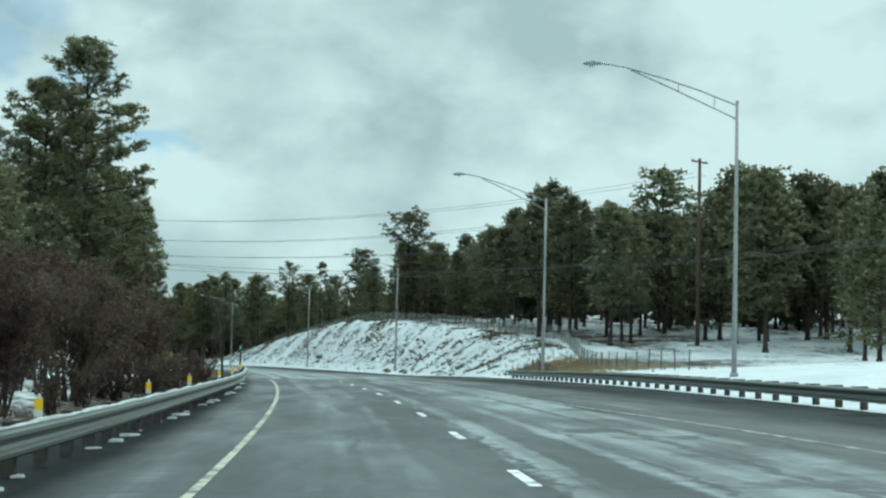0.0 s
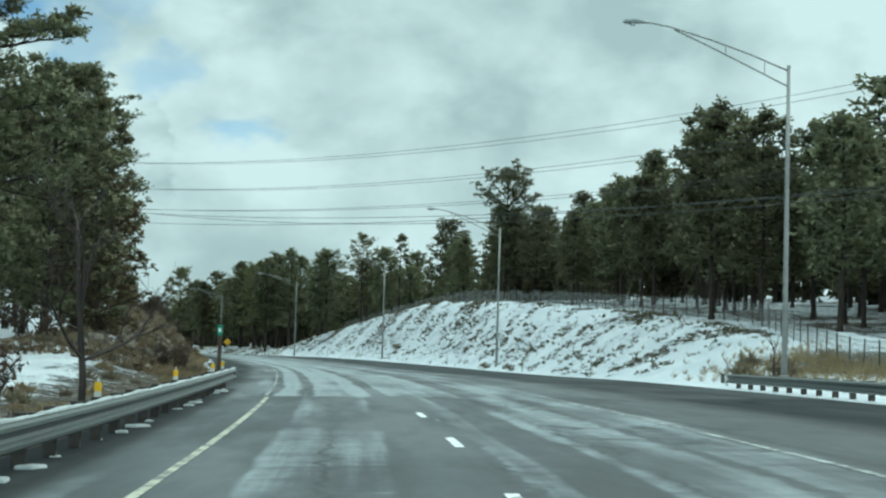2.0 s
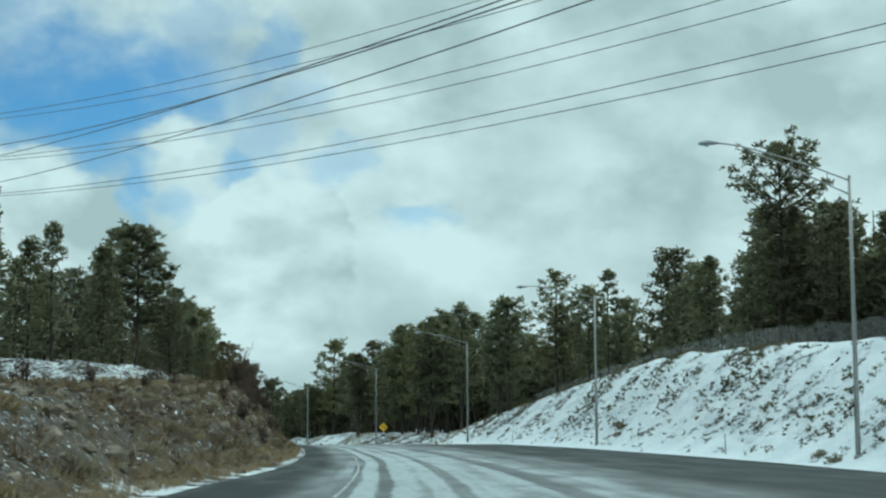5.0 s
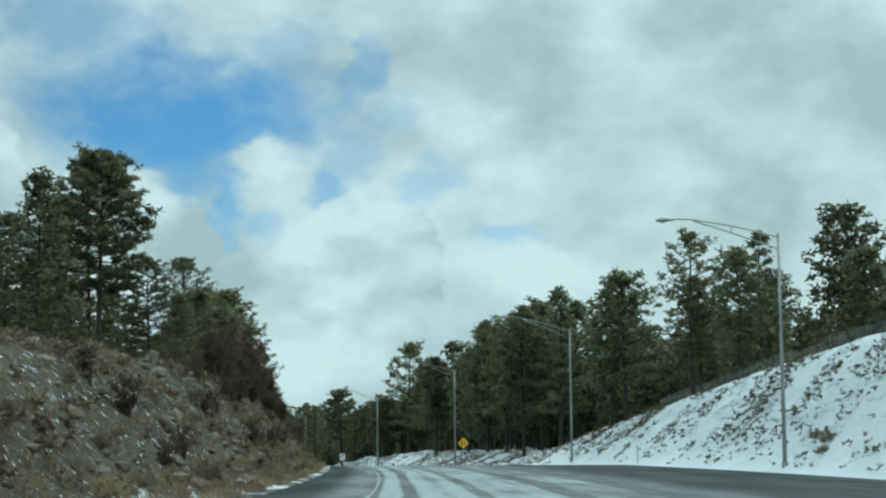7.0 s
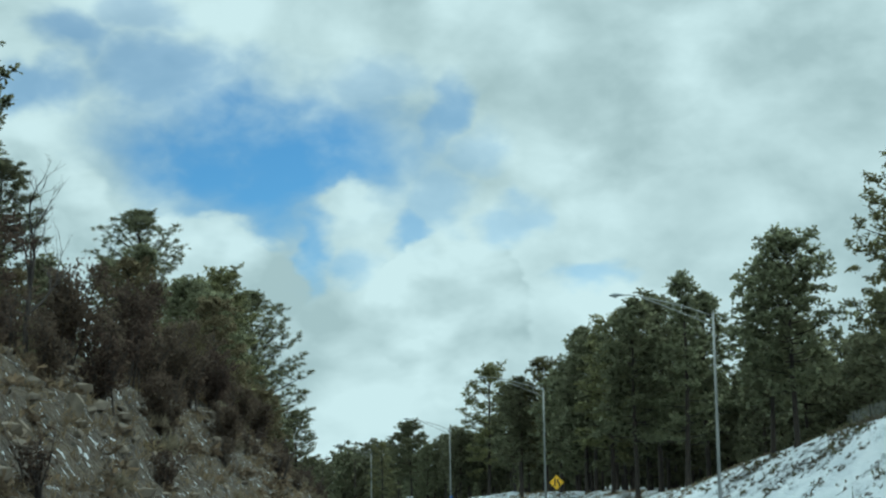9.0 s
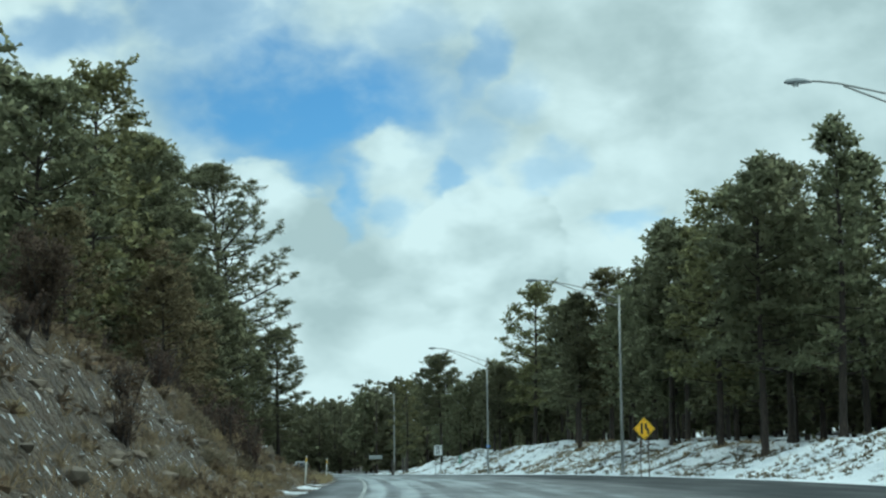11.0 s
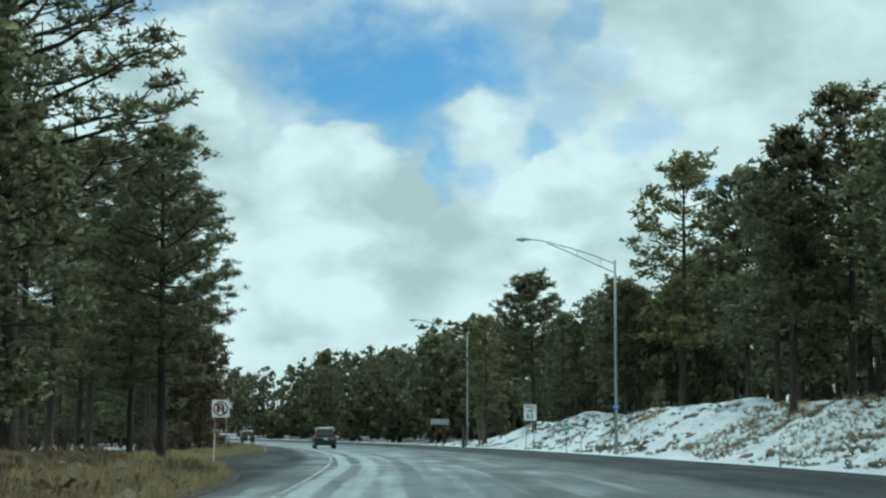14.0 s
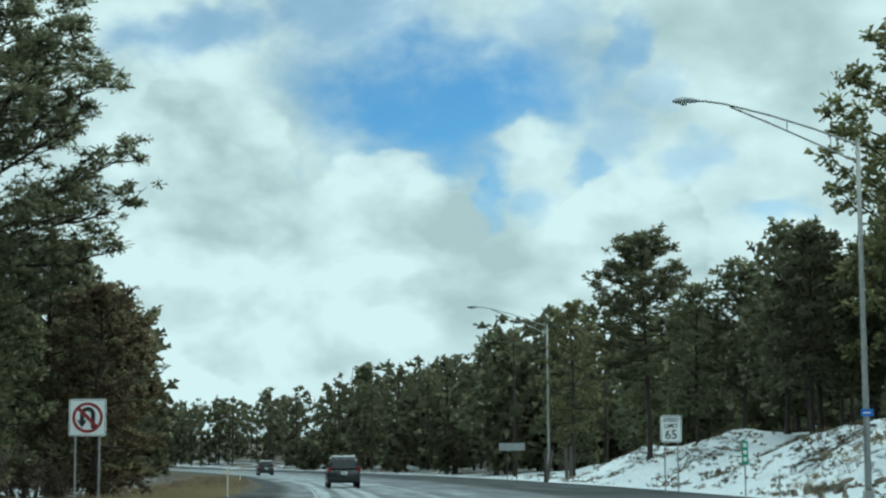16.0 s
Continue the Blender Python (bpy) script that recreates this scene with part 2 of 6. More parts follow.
def road_material():
    """Wet asphalt with slush: x of the map is metres from the yellow line, y is metres along the road."""
    m, g, b = material("wet_asphalt_with_slush")
    uv = g.n("ShaderNodeUVMap").outputs[0]
    sep = g.n("ShaderNodeSeparateXYZ", {0: uv})
    w, s = sep.outputs[0], sep.outputs[1]
    wav = g.m("ADD", w, g.m("MULTIPLY", g.m("SUBTRACT", g.noise(g.scaled(uv, 0.15, 0.02, 1), 1.0, 2), 0.5), 0.9))
    wav = g.m("ADD", wav, g.m("MULTIPLY", g.m("SUBTRACT", g.noise(g.scaled(uv, 1.6, 0.35, 1), 1.0, 4, 0.6), 0.5), 0.34))
    streak = g.noise(g.scaled(uv, 1.5, 0.035, 1.0), 1.0, 6, 0.62)
    patch = g.noise(g.scaled(uv, 0.35, 0.11, 1.0), 1.0, 5, 0.6, 0.5)
    bars = g.noise(g.scaled(uv, 0.5, 2.6, 1.0), 1.0, 5, 0.65)
    grain = g.noise(uv, 14.0, 5, 0.7)

    def strip_of(lo, hi, v, soft=0.12):
        return g.m("MULTIPLY", g.m("MULTIPLY", g.ramp(wav, lo - soft, lo + soft), g.ramp(wav, hi - soft, hi + soft, 1.0, 0.0)), v)

    def profile(strips):
        total = None
        for lo, hi, v in strips:
            t = strip_of(lo, hi, v)
            total = t if total is None else g.m("ADD", total, t)
        return total

    shoulder = g.m("MAXIMUM", g.ramp(wav, 9.0, 10.8), g.ramp(wav, -0.9, -1.8))
    # slush across the lanes, before and after the seam where the new pavement begins
    before = profile(((-1.1, -0.15, 0.36), (0.15, 0.85, 0.08), (0.85, 2.4, 0.46), (2.4, 3.4, 0.14), (3.4, 3.95, 0.55), (3.95, 4.6, 0.26), (4.6, 7.3, 0.60), (7.3, 9.0, 0.30), (9.0, 11.0, 0.16)))
    after = profile(((-0.78, -0.14, 0.48), (0.17, 0.76, 0.97), (0.78, 1.12, 0.38), (1.15, 1.8, 0.92), (1.8, 2.1, 0.66), (2.1, 2.62, 0.92), (2.66, 3.0, 0.46), (3.05, 5.0, 0.76),
                     (5.0, 5.8, 0.36), (5.8, 7.5, 0.58), (7.5, 8.05, 0.34), (8.05, 9.5, 0.38), (9.5, 10.8, 0.2)))
    late = g.ramp(s, 210.0, 330.0, 1.0, 0.76)
    share = g.m("ADD", g.m("MULTIPLY", before, g.ramp(s, 96.2, 97.2, 1.0, 0.0)), g.m("MULTIPLY", g.m("MULTIPLY", after, late), g.ramp(s, 96.2, 97.2, 0.0, 1.0)))
    f = g.m("ADD", g.m("ADD", g.m("MULTIPLY", streak, 0.42), g.m("MULTIPLY", patch, 0.38)), g.m("MULTIPLY", bars, 0.20))
    edge = g.ramp(share, 0.0, 0.5, 0.80, 0.53, "LINEAR")
    edge = g.m("SUBTRACT", edge, g.ramp(share, 0.5, 1.0, 0.0, 0.17, "LINEAR"))
    slush = g.ramp(f, g.m("SUBTRACT", edge, 0.10), g.m("ADD", edge, 0.11))
    flake = g.noise(g.scaled(uv, 3.2, 1.5, 1.0), 1.0, 6, 0.7)
    slush = g.m("MULTIPLY", slush, g.m("MULTIPLY", g.ramp(grain, 0.2, 0.55, 0.75, 1.0), g.ramp(flake, 0.32, 0.56, 0.55, 1.0)))
    # tar seams and puddles on the older pavement
    jag = g.m("ADD", w, g.m("MULTIPLY", g.m("SUBTRACT", g.noise(g.scaled(uv, 0.8, 0.8, 1), 1.0, 5, 0.7), 0.5), 0.9))
    old = g.ramp(s, 96.0, 97.0, 1.0, 0.0)
    seam = None
    for c, half in ((3.5, 0.06), (1.6, 0.02), (6.1, 0.07), (7.6, 0.05), (5.0, 0.02)):
        t = g.ramp(g.m("ABSOLUTE", g.m("SUBTRACT", jag, c)), half, half + 0.05, 1.0, 0.0)
        seam = t if seam is None else g.m("MAXIMUM", seam, t)
    cross = g.m("FRACT", g.m("ADD", g.m("DIVIDE", s, 6.7), g.m("MULTIPLY", g.noise(g.scaled(uv, 0.7, 0.5, 1), 1.0, 3), 0.10)))
    seam = g.m("MAXIMUM", seam, g.m("MULTIPLY", g.ramp(g.m("ABSOLUTE", g.m("SUBTRACT", cross, 0.5)), 0.004, 0.014, 1.0, 0.0), 0.8))
    pool = g.m("MULTIPLY", g.ramp(g.noise(g.scaled(uv, 0.55, 0.28, 1), 1.0, 4, 0.6, 0.6), 0.58, 0.64), g.ramp(w, 4.2, 5.0))
    wetdark = g.m("MULTIPLY", old, g.m("MAXIMUM", g.m("MULTIPLY", seam, g.ramp(bars, 0.36, 0.52)), pool))
    slush = g.m("MULTIPLY", slush, g.m("SUBTRACT", 1.0, g.m("MULTIPLY", wetdark, 0.85)))
    asphalt = g.mix(g.ramp(grain, 0.3, 0.7), (0.020, 0.022, 0.024), (0.044, 0.047, 0.050))
    asphalt = g.mix(g.ramp(patch, 0.35, 0.7, 0.0, 0.4), asphalt, (0.062, 0.068, 0.070))
    asphalt = g.mix(wetdark, asphalt, (0.012, 0.013, 0.014))
    asphalt = g.mix(g.ramp(wav, -0.7, -1.2, 0.0, 0.65), asphalt, (0.016, 0.017, 0.018))
    g.put(b.inputs["Base Color"], g.mix(slush, asphalt, (0.31, 0.345, 0.36)))
    wet = g.ramp(g.noise(g.scaled(uv, 0.5, 0.08, 1), 1.0, 4), 0.35, 0.65, 0.34, 0.58)
    g.put(b.inputs["Roughness"], g.m("ADD", g.m("ADD", g.m("MULTIPLY", slush, 0.22), wet), g.m("MULTIPLY", shoulder, 0.25)))
    g.put(b.inputs["Specular IOR Level"], g.m("SUBTRACT", g.ramp(s, 96.0, 97.0, 0.33, 0.42), g.m("MULTIPLY", shoulder, 0.30)))
    g.put(b.inputs["Normal"], g.n("ShaderNodeBump", {"Strength": 0.5, "Distance": 0.02, "Height": g.m("ADD", g.m("MULTIPLY", grain, 0.35), slush)}))
    return m


def line_material(name, colour, wear=0.36):
    m, g, b = material(name)
    p = position(g)
    f = g.m("ADD", g.m("MULTIPLY", g.noise(p, 2.0, 5), 0.6), g.m("MULTIPLY", g.noise(p, 14.0, 4), 0.4))
    g.put(b.inputs["Base Color"], g.mix(g.ramp(f, wear, wear + 0.14), (0.11, 0.115, 0.11), colour))
    b.inputs["Roughness"].default_value = 0.6
    return m


GROUND = ground_material()
ROAD = road_material()
YELLOW_LINE = line_material("worn_yellow_line_paint", (0.50, 0.485, 0.37), 0.41)
WHITE_LINE = line_material("worn_white_line_paint", (0.78, 0.80, 0.80))
EDGE_LINE = line_material("worn_edge_line_paint", (0.40, 0.42, 0.40), 0.44)
SEAM_LINE = line_material("slushy_white_line_paint", (0.44, 0.47, 0.47), 0.45)
FADED_LINE = line_material("faded_line_paint", (0.42, 0.44, 0.43), 0.44)
NEEDLES = foliage("pine_needles", (0.124, 0.128, 0.078), (0.150, 0.151, 0.090))
# pine needles of the far woods, with cloud shade put into a darker colour
SHADED_NEEDLES = foliage("shaded_far_needles", (0.086, 0.088, 0.052), (0.116, 0.114, 0.068))
# yellowish needles, their lighter tone raised to stand for sun on the crown
NEEDLES_SUNLIT = foliage("sunlit_yellowish_needles", (0.105, 0.104, 0.052), (0.165, 0.155, 0.078))
NEEDLES_RUSTY = foliage("rusty_needles", (0.092, 0.078, 0.047), (0.150, 0.122, 0.070))
OAK_LEAVES = foliage("withered_oak_leaves", (0.038, 0.029, 0.023), (0.088, 0.064, 0.048))
SAGE = foliage("dry_brush", (0.070, 0.060, 0.043), (0.17, 0.145, 0.10))
BRUSH = foliage("dark_brown_brush", (0.060, 0.046, 0.032), (0.145, 0.108, 0.070))
OLIVE_BRUSH = foliage("olive_brush", (0.075, 0.072, 0.040), (0.14, 0.13, 0.075))
STRAW = foliage("dry_straw", (0.09, 0.070, 0.042), (0.24, 0.19, 0.115))
BARK = bark_material("pine_bark", (0.015, 0.012, 0.010), (0.058, 0.042, 0.032))
TWIG = bark_material("dark_twigs", (0.022, 0.017, 0.015), (0.075, 0.060, 0.052))
ROCK = plain("lichened_rock", (0.16, 0.132, 0.10), 0.9, 0, 3.0, 0.55, 0.8, 0.3)
RUBBLE = plain("rubble_stone", (0.15, 0.122, 0.092), 0.9, 0, 1.1, 0.6, 0.5)
SNOW = plain("settled_snow", (0.68, 0.71, 0.74), 0.6, 0, 3.0, 0.06, 0.5)
OLD_SNOW = plain("dirty_old_snow", (0.44, 0.47, 0.475), 0.7, 0, 4.0, 0.3, 0.6)
GALV = plain("galvanised_steel", (0.32, 0.32, 0.31), 0.55, 0.5, 6.0, 0.18)
RAILSTEEL = plain("weathered_guardrail_steel", (0.080, 0.094, 0.086), 0.4, 0.3, 5.0, 0.3)
LAMPGREY = plain("grey_lamp_housing", (0.30, 0.32, 0.33), 0.5, 0.3, 6.0, 0.15)
LENS = plain("lamp_glass", (0.55, 0.58, 0.58), 0.2, 0.0, 4.0, 0.1)
WOODPOST = plain("weathered_post_wood", (0.062, 0.055, 0.048), 0.9, 0, 9.0, 0.4, 0.5, 0.2)
CREOSOTE = plain("creosoted_pole_wood", (0.075, 0.05, 0.035), 0.9, 0, 7.0, 0.4, 0.5)
WIRE = plain("dull_cable", (0.08, 0.085, 0.09), 0.6, 0.4, 6.0, 0.1)
SIGN_YELLOW = plain("yellow_sign_sheeting", (0.95, 0.53, 0.015), 0.5, 0, 4.0, 0.06)
SIGN_WHITE = plain("white_sign_sheeting", (0.78, 0.80, 0.80), 0.5, 0, 4.0, 0.06)
SIGN_BLACK = plain("black_sign_ink", (0.012, 0.012, 0.013), 0.5, 0, 4.0, 0.1)
SIGN_RED = plain("red_sign_ink", (0.24, 0.022, 0.03), 0.5, 0, 4.0, 0.1)
SIGN_GREEN = plain("green_sign_sheeting", (0.02, 0.26, 0.15), 0.5, 0, 4.0, 0.1)
SIGN_BLUE = plain("blue_tag", (0.03, 0.16, 0.52), 0.5, 0, 4.0, 0.1)
SIGN_BACK = plain("bare_aluminium_sign_back", (0.40, 0.42, 0.42), 0.5, 0.6, 4.0, 0.12)
MARK_YELLOW = plain("yellow_reflector_sheet", (0.95, 0.56, 0.02), 0.45, 0, 5.0, 0.08)
POST_WHITE = plain("white_plastic_post", (0.70, 0.70, 0.64), 0.5, 0, 5.0, 0.12)
RUST = plain("rusty_steel_post", (0.10, 0.065, 0.05), 0.8, 0.2, 9.0, 0.4)
CARPAINT = plain("dark_car_paint", (0.030, 0.032, 0.036), 0.3, 0.3, 5.0, 0.3)
CARGLASS = plain("tinted_car_glass", (0.012, 0.014, 0.016), 0.08, 0.0, 3.0, 0.1)
TYRE = plain("tyre_rubber", (0.02, 0.02, 0.02), 0.85, 0, 9.0, 0.2)
TAIL = plain("red_tail_lamp", (0.30, 0.012, 0.012), 0.25, 0, 5.0, 0.15)
CHROME = plain("brushed_trim", (0.45, 0.46, 0.47), 0.3, 0.9, 5.0, 0.1)


# ---- the plan: s runs along the road, u to the right of the driven line ----
STEP = 2.0
SS = np.arange(-620.0, 1500.1, STEP)
HEAD = np.radians(6.6 + 0.0508 * np.clip(SS, -200, 400) + 0.047 * np.clip(SS - 400, 0, 700))
AX = np.concatenate([[0], np.cumsum(-np.sin((HEAD[1:] + HEAD[:-1]) / 2) * STEP)])
AY = np.concatenate([[0], np.cumsum(np.cos((HEAD[1:] + HEAD[:-1]) / 2) * STEP)])
AX += 4.3 - np.interp(0, SS, AX)
AY += 3.3 - np.interp(0, SS, AY)


def along(table):
    """A smooth function of s through a few (s, value) stations."""
    xs = np.array([a for a, _ in table], float)
    ys = np.array([b for _, b in table], float)
    grid = np.arange(xs[0], xs[-1] + 4, 4.0)
    vals = np.interp(grid, xs, ys)
    kernel = np.hanning(9)
    kernel /= kernel.sum()
    smooth = np.convolve(np.pad(vals, 4, "edge"), kernel, "valid")
    return lambda s: np.interp(s, grid, smooth)


GRADE = along([(-150, -2.2), (-60, -1.6), (0, -1.0), (60, -.45), (130, -.05), (190, .05), (240, .35), (300, .75), (350, .45),
               (400, -.1), (460, -1.0), (530, -2.0), (620, -3.2), (760, -4.8)])
BANK = along([(-150, .035), (72, .03), (110, .015), (160, -.005), (800, -.003)])
LINE = along([(-150, -1.2), (0, -1.36), (16, -1.62), (30, -1.86), (65, -2.40), (100, -2.76), (125, -2.95), (176, -3.1), (300, -3.1), (357, -2.9), (406, -2.1), (448, -1.65), (800, -1.6)])
LEFT = along([(-150, -4.0), (80, -4.7), (123, -5.5), (150, -6.7), (172, -7.2), (200, -6.3), (300, -5.4), (340, -4.6), (364, -4.0), (392, -3.8), (404, -4.6), (416, -6.4), (424, -7.6), (440, -7.2), (455, -6.2), (475, -4.8), (500, -4.2), (800, -4.2)])
RIGHT = along([(-150, 10.9), (60, 10.9), (100, 12.2), (133, 13.4), (170, 15.0), (200, 16.0), (260, 16.2), (330, 15.4), (390, 14.6), (456, 15.2), (530, 16.6), (800, 16.6)])
HILL = along([(-150, .5), (60, .5), (115, .7), (130, 1.6), (150, 3.2), (165, 4.2), (200, 5.7), (250, 7.4), (268, 7.6), (290, 6.6), (310, 5.7), (335, 4.4),
              (350, 3.2), (365, 1.9), (395, 1.8), (415, 2.1), (440, 3.0), (480, 2.8), (515, 2.7), (540, 1.1), (560, .5), (800, .5)])
BLUFF = along([(-150, .2), (98, .4), (122, 1.3), (150, 1.9), (175, 2.8), (200, 3.2), (240, 4.3), (300, 4.7), (330, 3.6), (350, 2.3), (358, 1.6), (366, 1.0),
               (380, .7), (392, .5), (415, .3), (450, .1), (800, .1)])


def place(s, u):
    h = np.interp(s, SS, HEAD)
    return np.interp(s, SS, AX) + u * np.cos(h), np.interp(s, SS, AY) + u * np.sin(h)


def smooth(a, b, x):
    t = np.clip((np.asarray(x, float) - a) / (b - a), 0, 1)
    return t * t * (3 - 2 * t)


def road_z(s, u):
    return GRADE(s) + BANK(s) * np.clip(u, -12, 30)


TABLES = {}


def rough_field(s, u, scale, seed, octaves=3):
    """Hills and hollows without a pattern, between about -1 and 1; the largest are about scale metres across."""
    s, u = np.broadcast_arrays(np.asarray(s, float), np.asarray(u, float))
    out, amp = np.zeros(s.shape), 1.0
    for o in range(octaves):
        key = seed * 7 + o
        if key not in TABLES:
            TABLES[key] = np.random.RandomState(key).uniform(-1, 1, (256, 256))
        table = TABLES[key]
        x, y = s / scale * 2 ** o + 37.3 * o, u / scale * 2 ** o + 11.7 * o
        i, j = np.floor(x).astype(int), np.floor(y).astype(int)
        fx, fy = x - i, y - j
        fx, fy = fx * fx * (3 - 2 * fx), fy * fy * (3 - 2 * fy)
        a, b = table[i % 256, j % 256], table[(i + 1) % 256, j % 256]
        c, d = table[i % 256, (j + 1) % 256], table[(i + 1) % 256, (j + 1) % 256]
        out = out + amp * ((a * (1 - fx) + b * fx) * (1 - fy) + (c * (1 - fx) + d * fx) * fy)
        amp *= 0.5
    return out


def ground_z(s, u):
    """The height of the land at (s, u)."""
    s, u = np.asarray(s, float), np.asarray(u, float)
    base = road_z(s, u)
    r, l = u - RIGHT(s), LEFT(s) - u
    hr = HILL(s)
    right = hr * smooth(0.5, 9.0, r) + np.clip(r - 9, 0, 140) * np.interp(s, [100, 160], [0.03, 0.046]) + np.clip(r - 30, 0, 100) * np.interp(s, [60, 160], [0.05, 0.0])
    bump = smooth(0.6, 3, r) * (0.05 + 0.014 * hr) * rough_field(s * 0.4, u, 1.9, 3, 2)
    hump = smooth(345, 380, s) * (1 - smooth(520, 550, s)) * smooth(1.2, 4.5, r) * (1 - smooth(9, 14, r))
    right = right + hump * (0.55 * rough_field(s, u, 7.5, 41, 2) + 0.22 * np.abs(rough_field(s, u, 2.0, 43, 2)))
    right = right + bump + smooth(9, 40, r) * 0.5 * rough_field(s, u, 14, 7)
    hl = BLUFF(s)
    k = hl / 5.0
    steep = smooth(0.4, 5.5, l)
    # broken ledges of rock
    lay = steep * 5 + 0.6 * rough_field(s * 0.6, u, 5.0, 17, 3)
    steep = steep + (smooth(0.25, 0.75, lay - np.floor(lay)) + np.floor(lay) - lay) * 0.10 * smooth(0.05, 0.3, steep) * (1 - smooth(0.9, 1.0, steep))
    left = hl * steep + k * (np.clip(l - 5.5, 0, 8) * np.interp(s, [215, 255], [0.03, 0.26]) + np.clip(l - 13.5, 0, 90) * 0.05)
    ledge = 0.55 * rough_field(s * 0.5, u, 3.0, 11, 3) + 0.75 * np.abs(rough_field(s * 0.5, u, 1.5, 12, 2)) - 0.3
    left = left + smooth(0.6, 2.5, l) * (0.04 + 0.42 * np.clip(k, 0, 1)) * ledge + smooth(8, 40, l) * 0.4 * rough_field(s, u, 12, 13)
    under = -0.12 * smooth(0.0, 0.5, np.minimum(-r, -l))
    return base + np.where(r > 0, right, 0) + np.where(l > 0, left, 0) + under


def spot(s, u, dz=0.0):
    x, y = place(s, u)
    return Vector((float(x), float(y), float(ground_z(s, u)) + dz))


def on_road(s, u, dz=0.0):
    x, y = place(s, u)
    return Vector((float(x), float(y), float(road_z(s, u)) + dz))


def facing(s, p, turn=0.0, size=1.0):
    """A pose at p whose +y runs along the road at s and whose +x points to its right."""
    return Matrix.Translation(p) @ Matrix.Rotation(float(np.interp(s, SS, HEAD)) + radians(turn), 4, "Z") @ Matrix.Scale(size, 4)


# ---- mesh helpers ----
def link(name, mesh, material_, parent=None, label=""):
    ob = new(name, mesh)
    mesh.materials.append(material_)
    if parent is not None:
        ob.parent = parent
    if label:
        ob["label"] = label
    return ob


def part(name, bm, material_, parent=None, label="", smooth_=False):
    mesh = bpy.data.meshes.new(name)
    bm.to_mesh(mesh)
    bm.free()
    if smooth_:
        mesh.polygons.foreach_set("use_smooth", [True] * len(mesh.polygons))
    return link(name, mesh, material_, parent, label)


def raw(name, verts, faces, material_, parent=None, label="", smooth_=False):
    mesh = bpy.data.meshes.new(name)
    mesh.from_pydata(verts, [], faces)
    if smooth_:
        mesh.polygons.foreach_set("use_smooth", [True] * len(mesh.polygons))
    mesh.update()
    return link(name, mesh, material_, parent, label)


def thing(name, label, category, group="", m=None):
    ob = new(name)
    ob.empty_display_size = 0.2
    tagged(ob, label, category, group)
    if m is not None:
        ob.matrix_basis = m
    return ob


def box(bm, centre, size, bevel=0.0, m=None):
    made = bmesh.ops.create_cube(bm, size=1.0)["verts"]
    bmesh.ops.scale(bm, vec=size, verts=made)
    bmesh.ops.translate(bm, vec=centre, verts=made)
    if bevel:
        edges = list({e for v in made for e in v.link_edges})
        made = bmesh.ops.bevel(bm, geom=edges, offset=bevel, segments=2, affect="EDGES", profile=0.6)["verts"]
    if m is not None:
        bmesh.ops.transform(bm, matrix=m, verts=made)
    return bm


def tube(bm, pts, radii, sides=8, caps=True):
    """A round bar along points, with a radius at each."""
    pts = [Vector(p) for p in pts]
    rings = []
    side = None
    for i, p in enumerate(pts):
        d = (pts[min(i + 1, len(pts) - 1)] - pts[max(i - 1, 0)]).normalized()
        if side is None:
            side = d.orthogonal().normalized()
        side = (side - d * side.dot(d)).normalized()
        other = d.cross(side)
        r = radii[i] if hasattr(radii, "__len__") else radii
        rings.append([bm.verts.new(p + (side * math.cos(a) + other * math.sin(a)) * r) for a in (2 * math.pi * k / sides for k in range(sides))])
    for a, b in zip(rings, rings[1:]):
        for k in range(sides):
            bm.faces.new((a[k], a[(k + 1) % sides], b[(k + 1) % sides], b[k]))
    if caps:
        bm.faces.new(rings[0][::-1])
        bm.faces.new(rings[-1])
    return bm


def bm_new():
    return bmesh.new()


# ---- the land and the road ----
def spaced(stops):
    out = []
    for (a, b, d) in stops:
        out.extend(np.arange(a, b, d))
    return np.array(out + [stops[-1][1]])


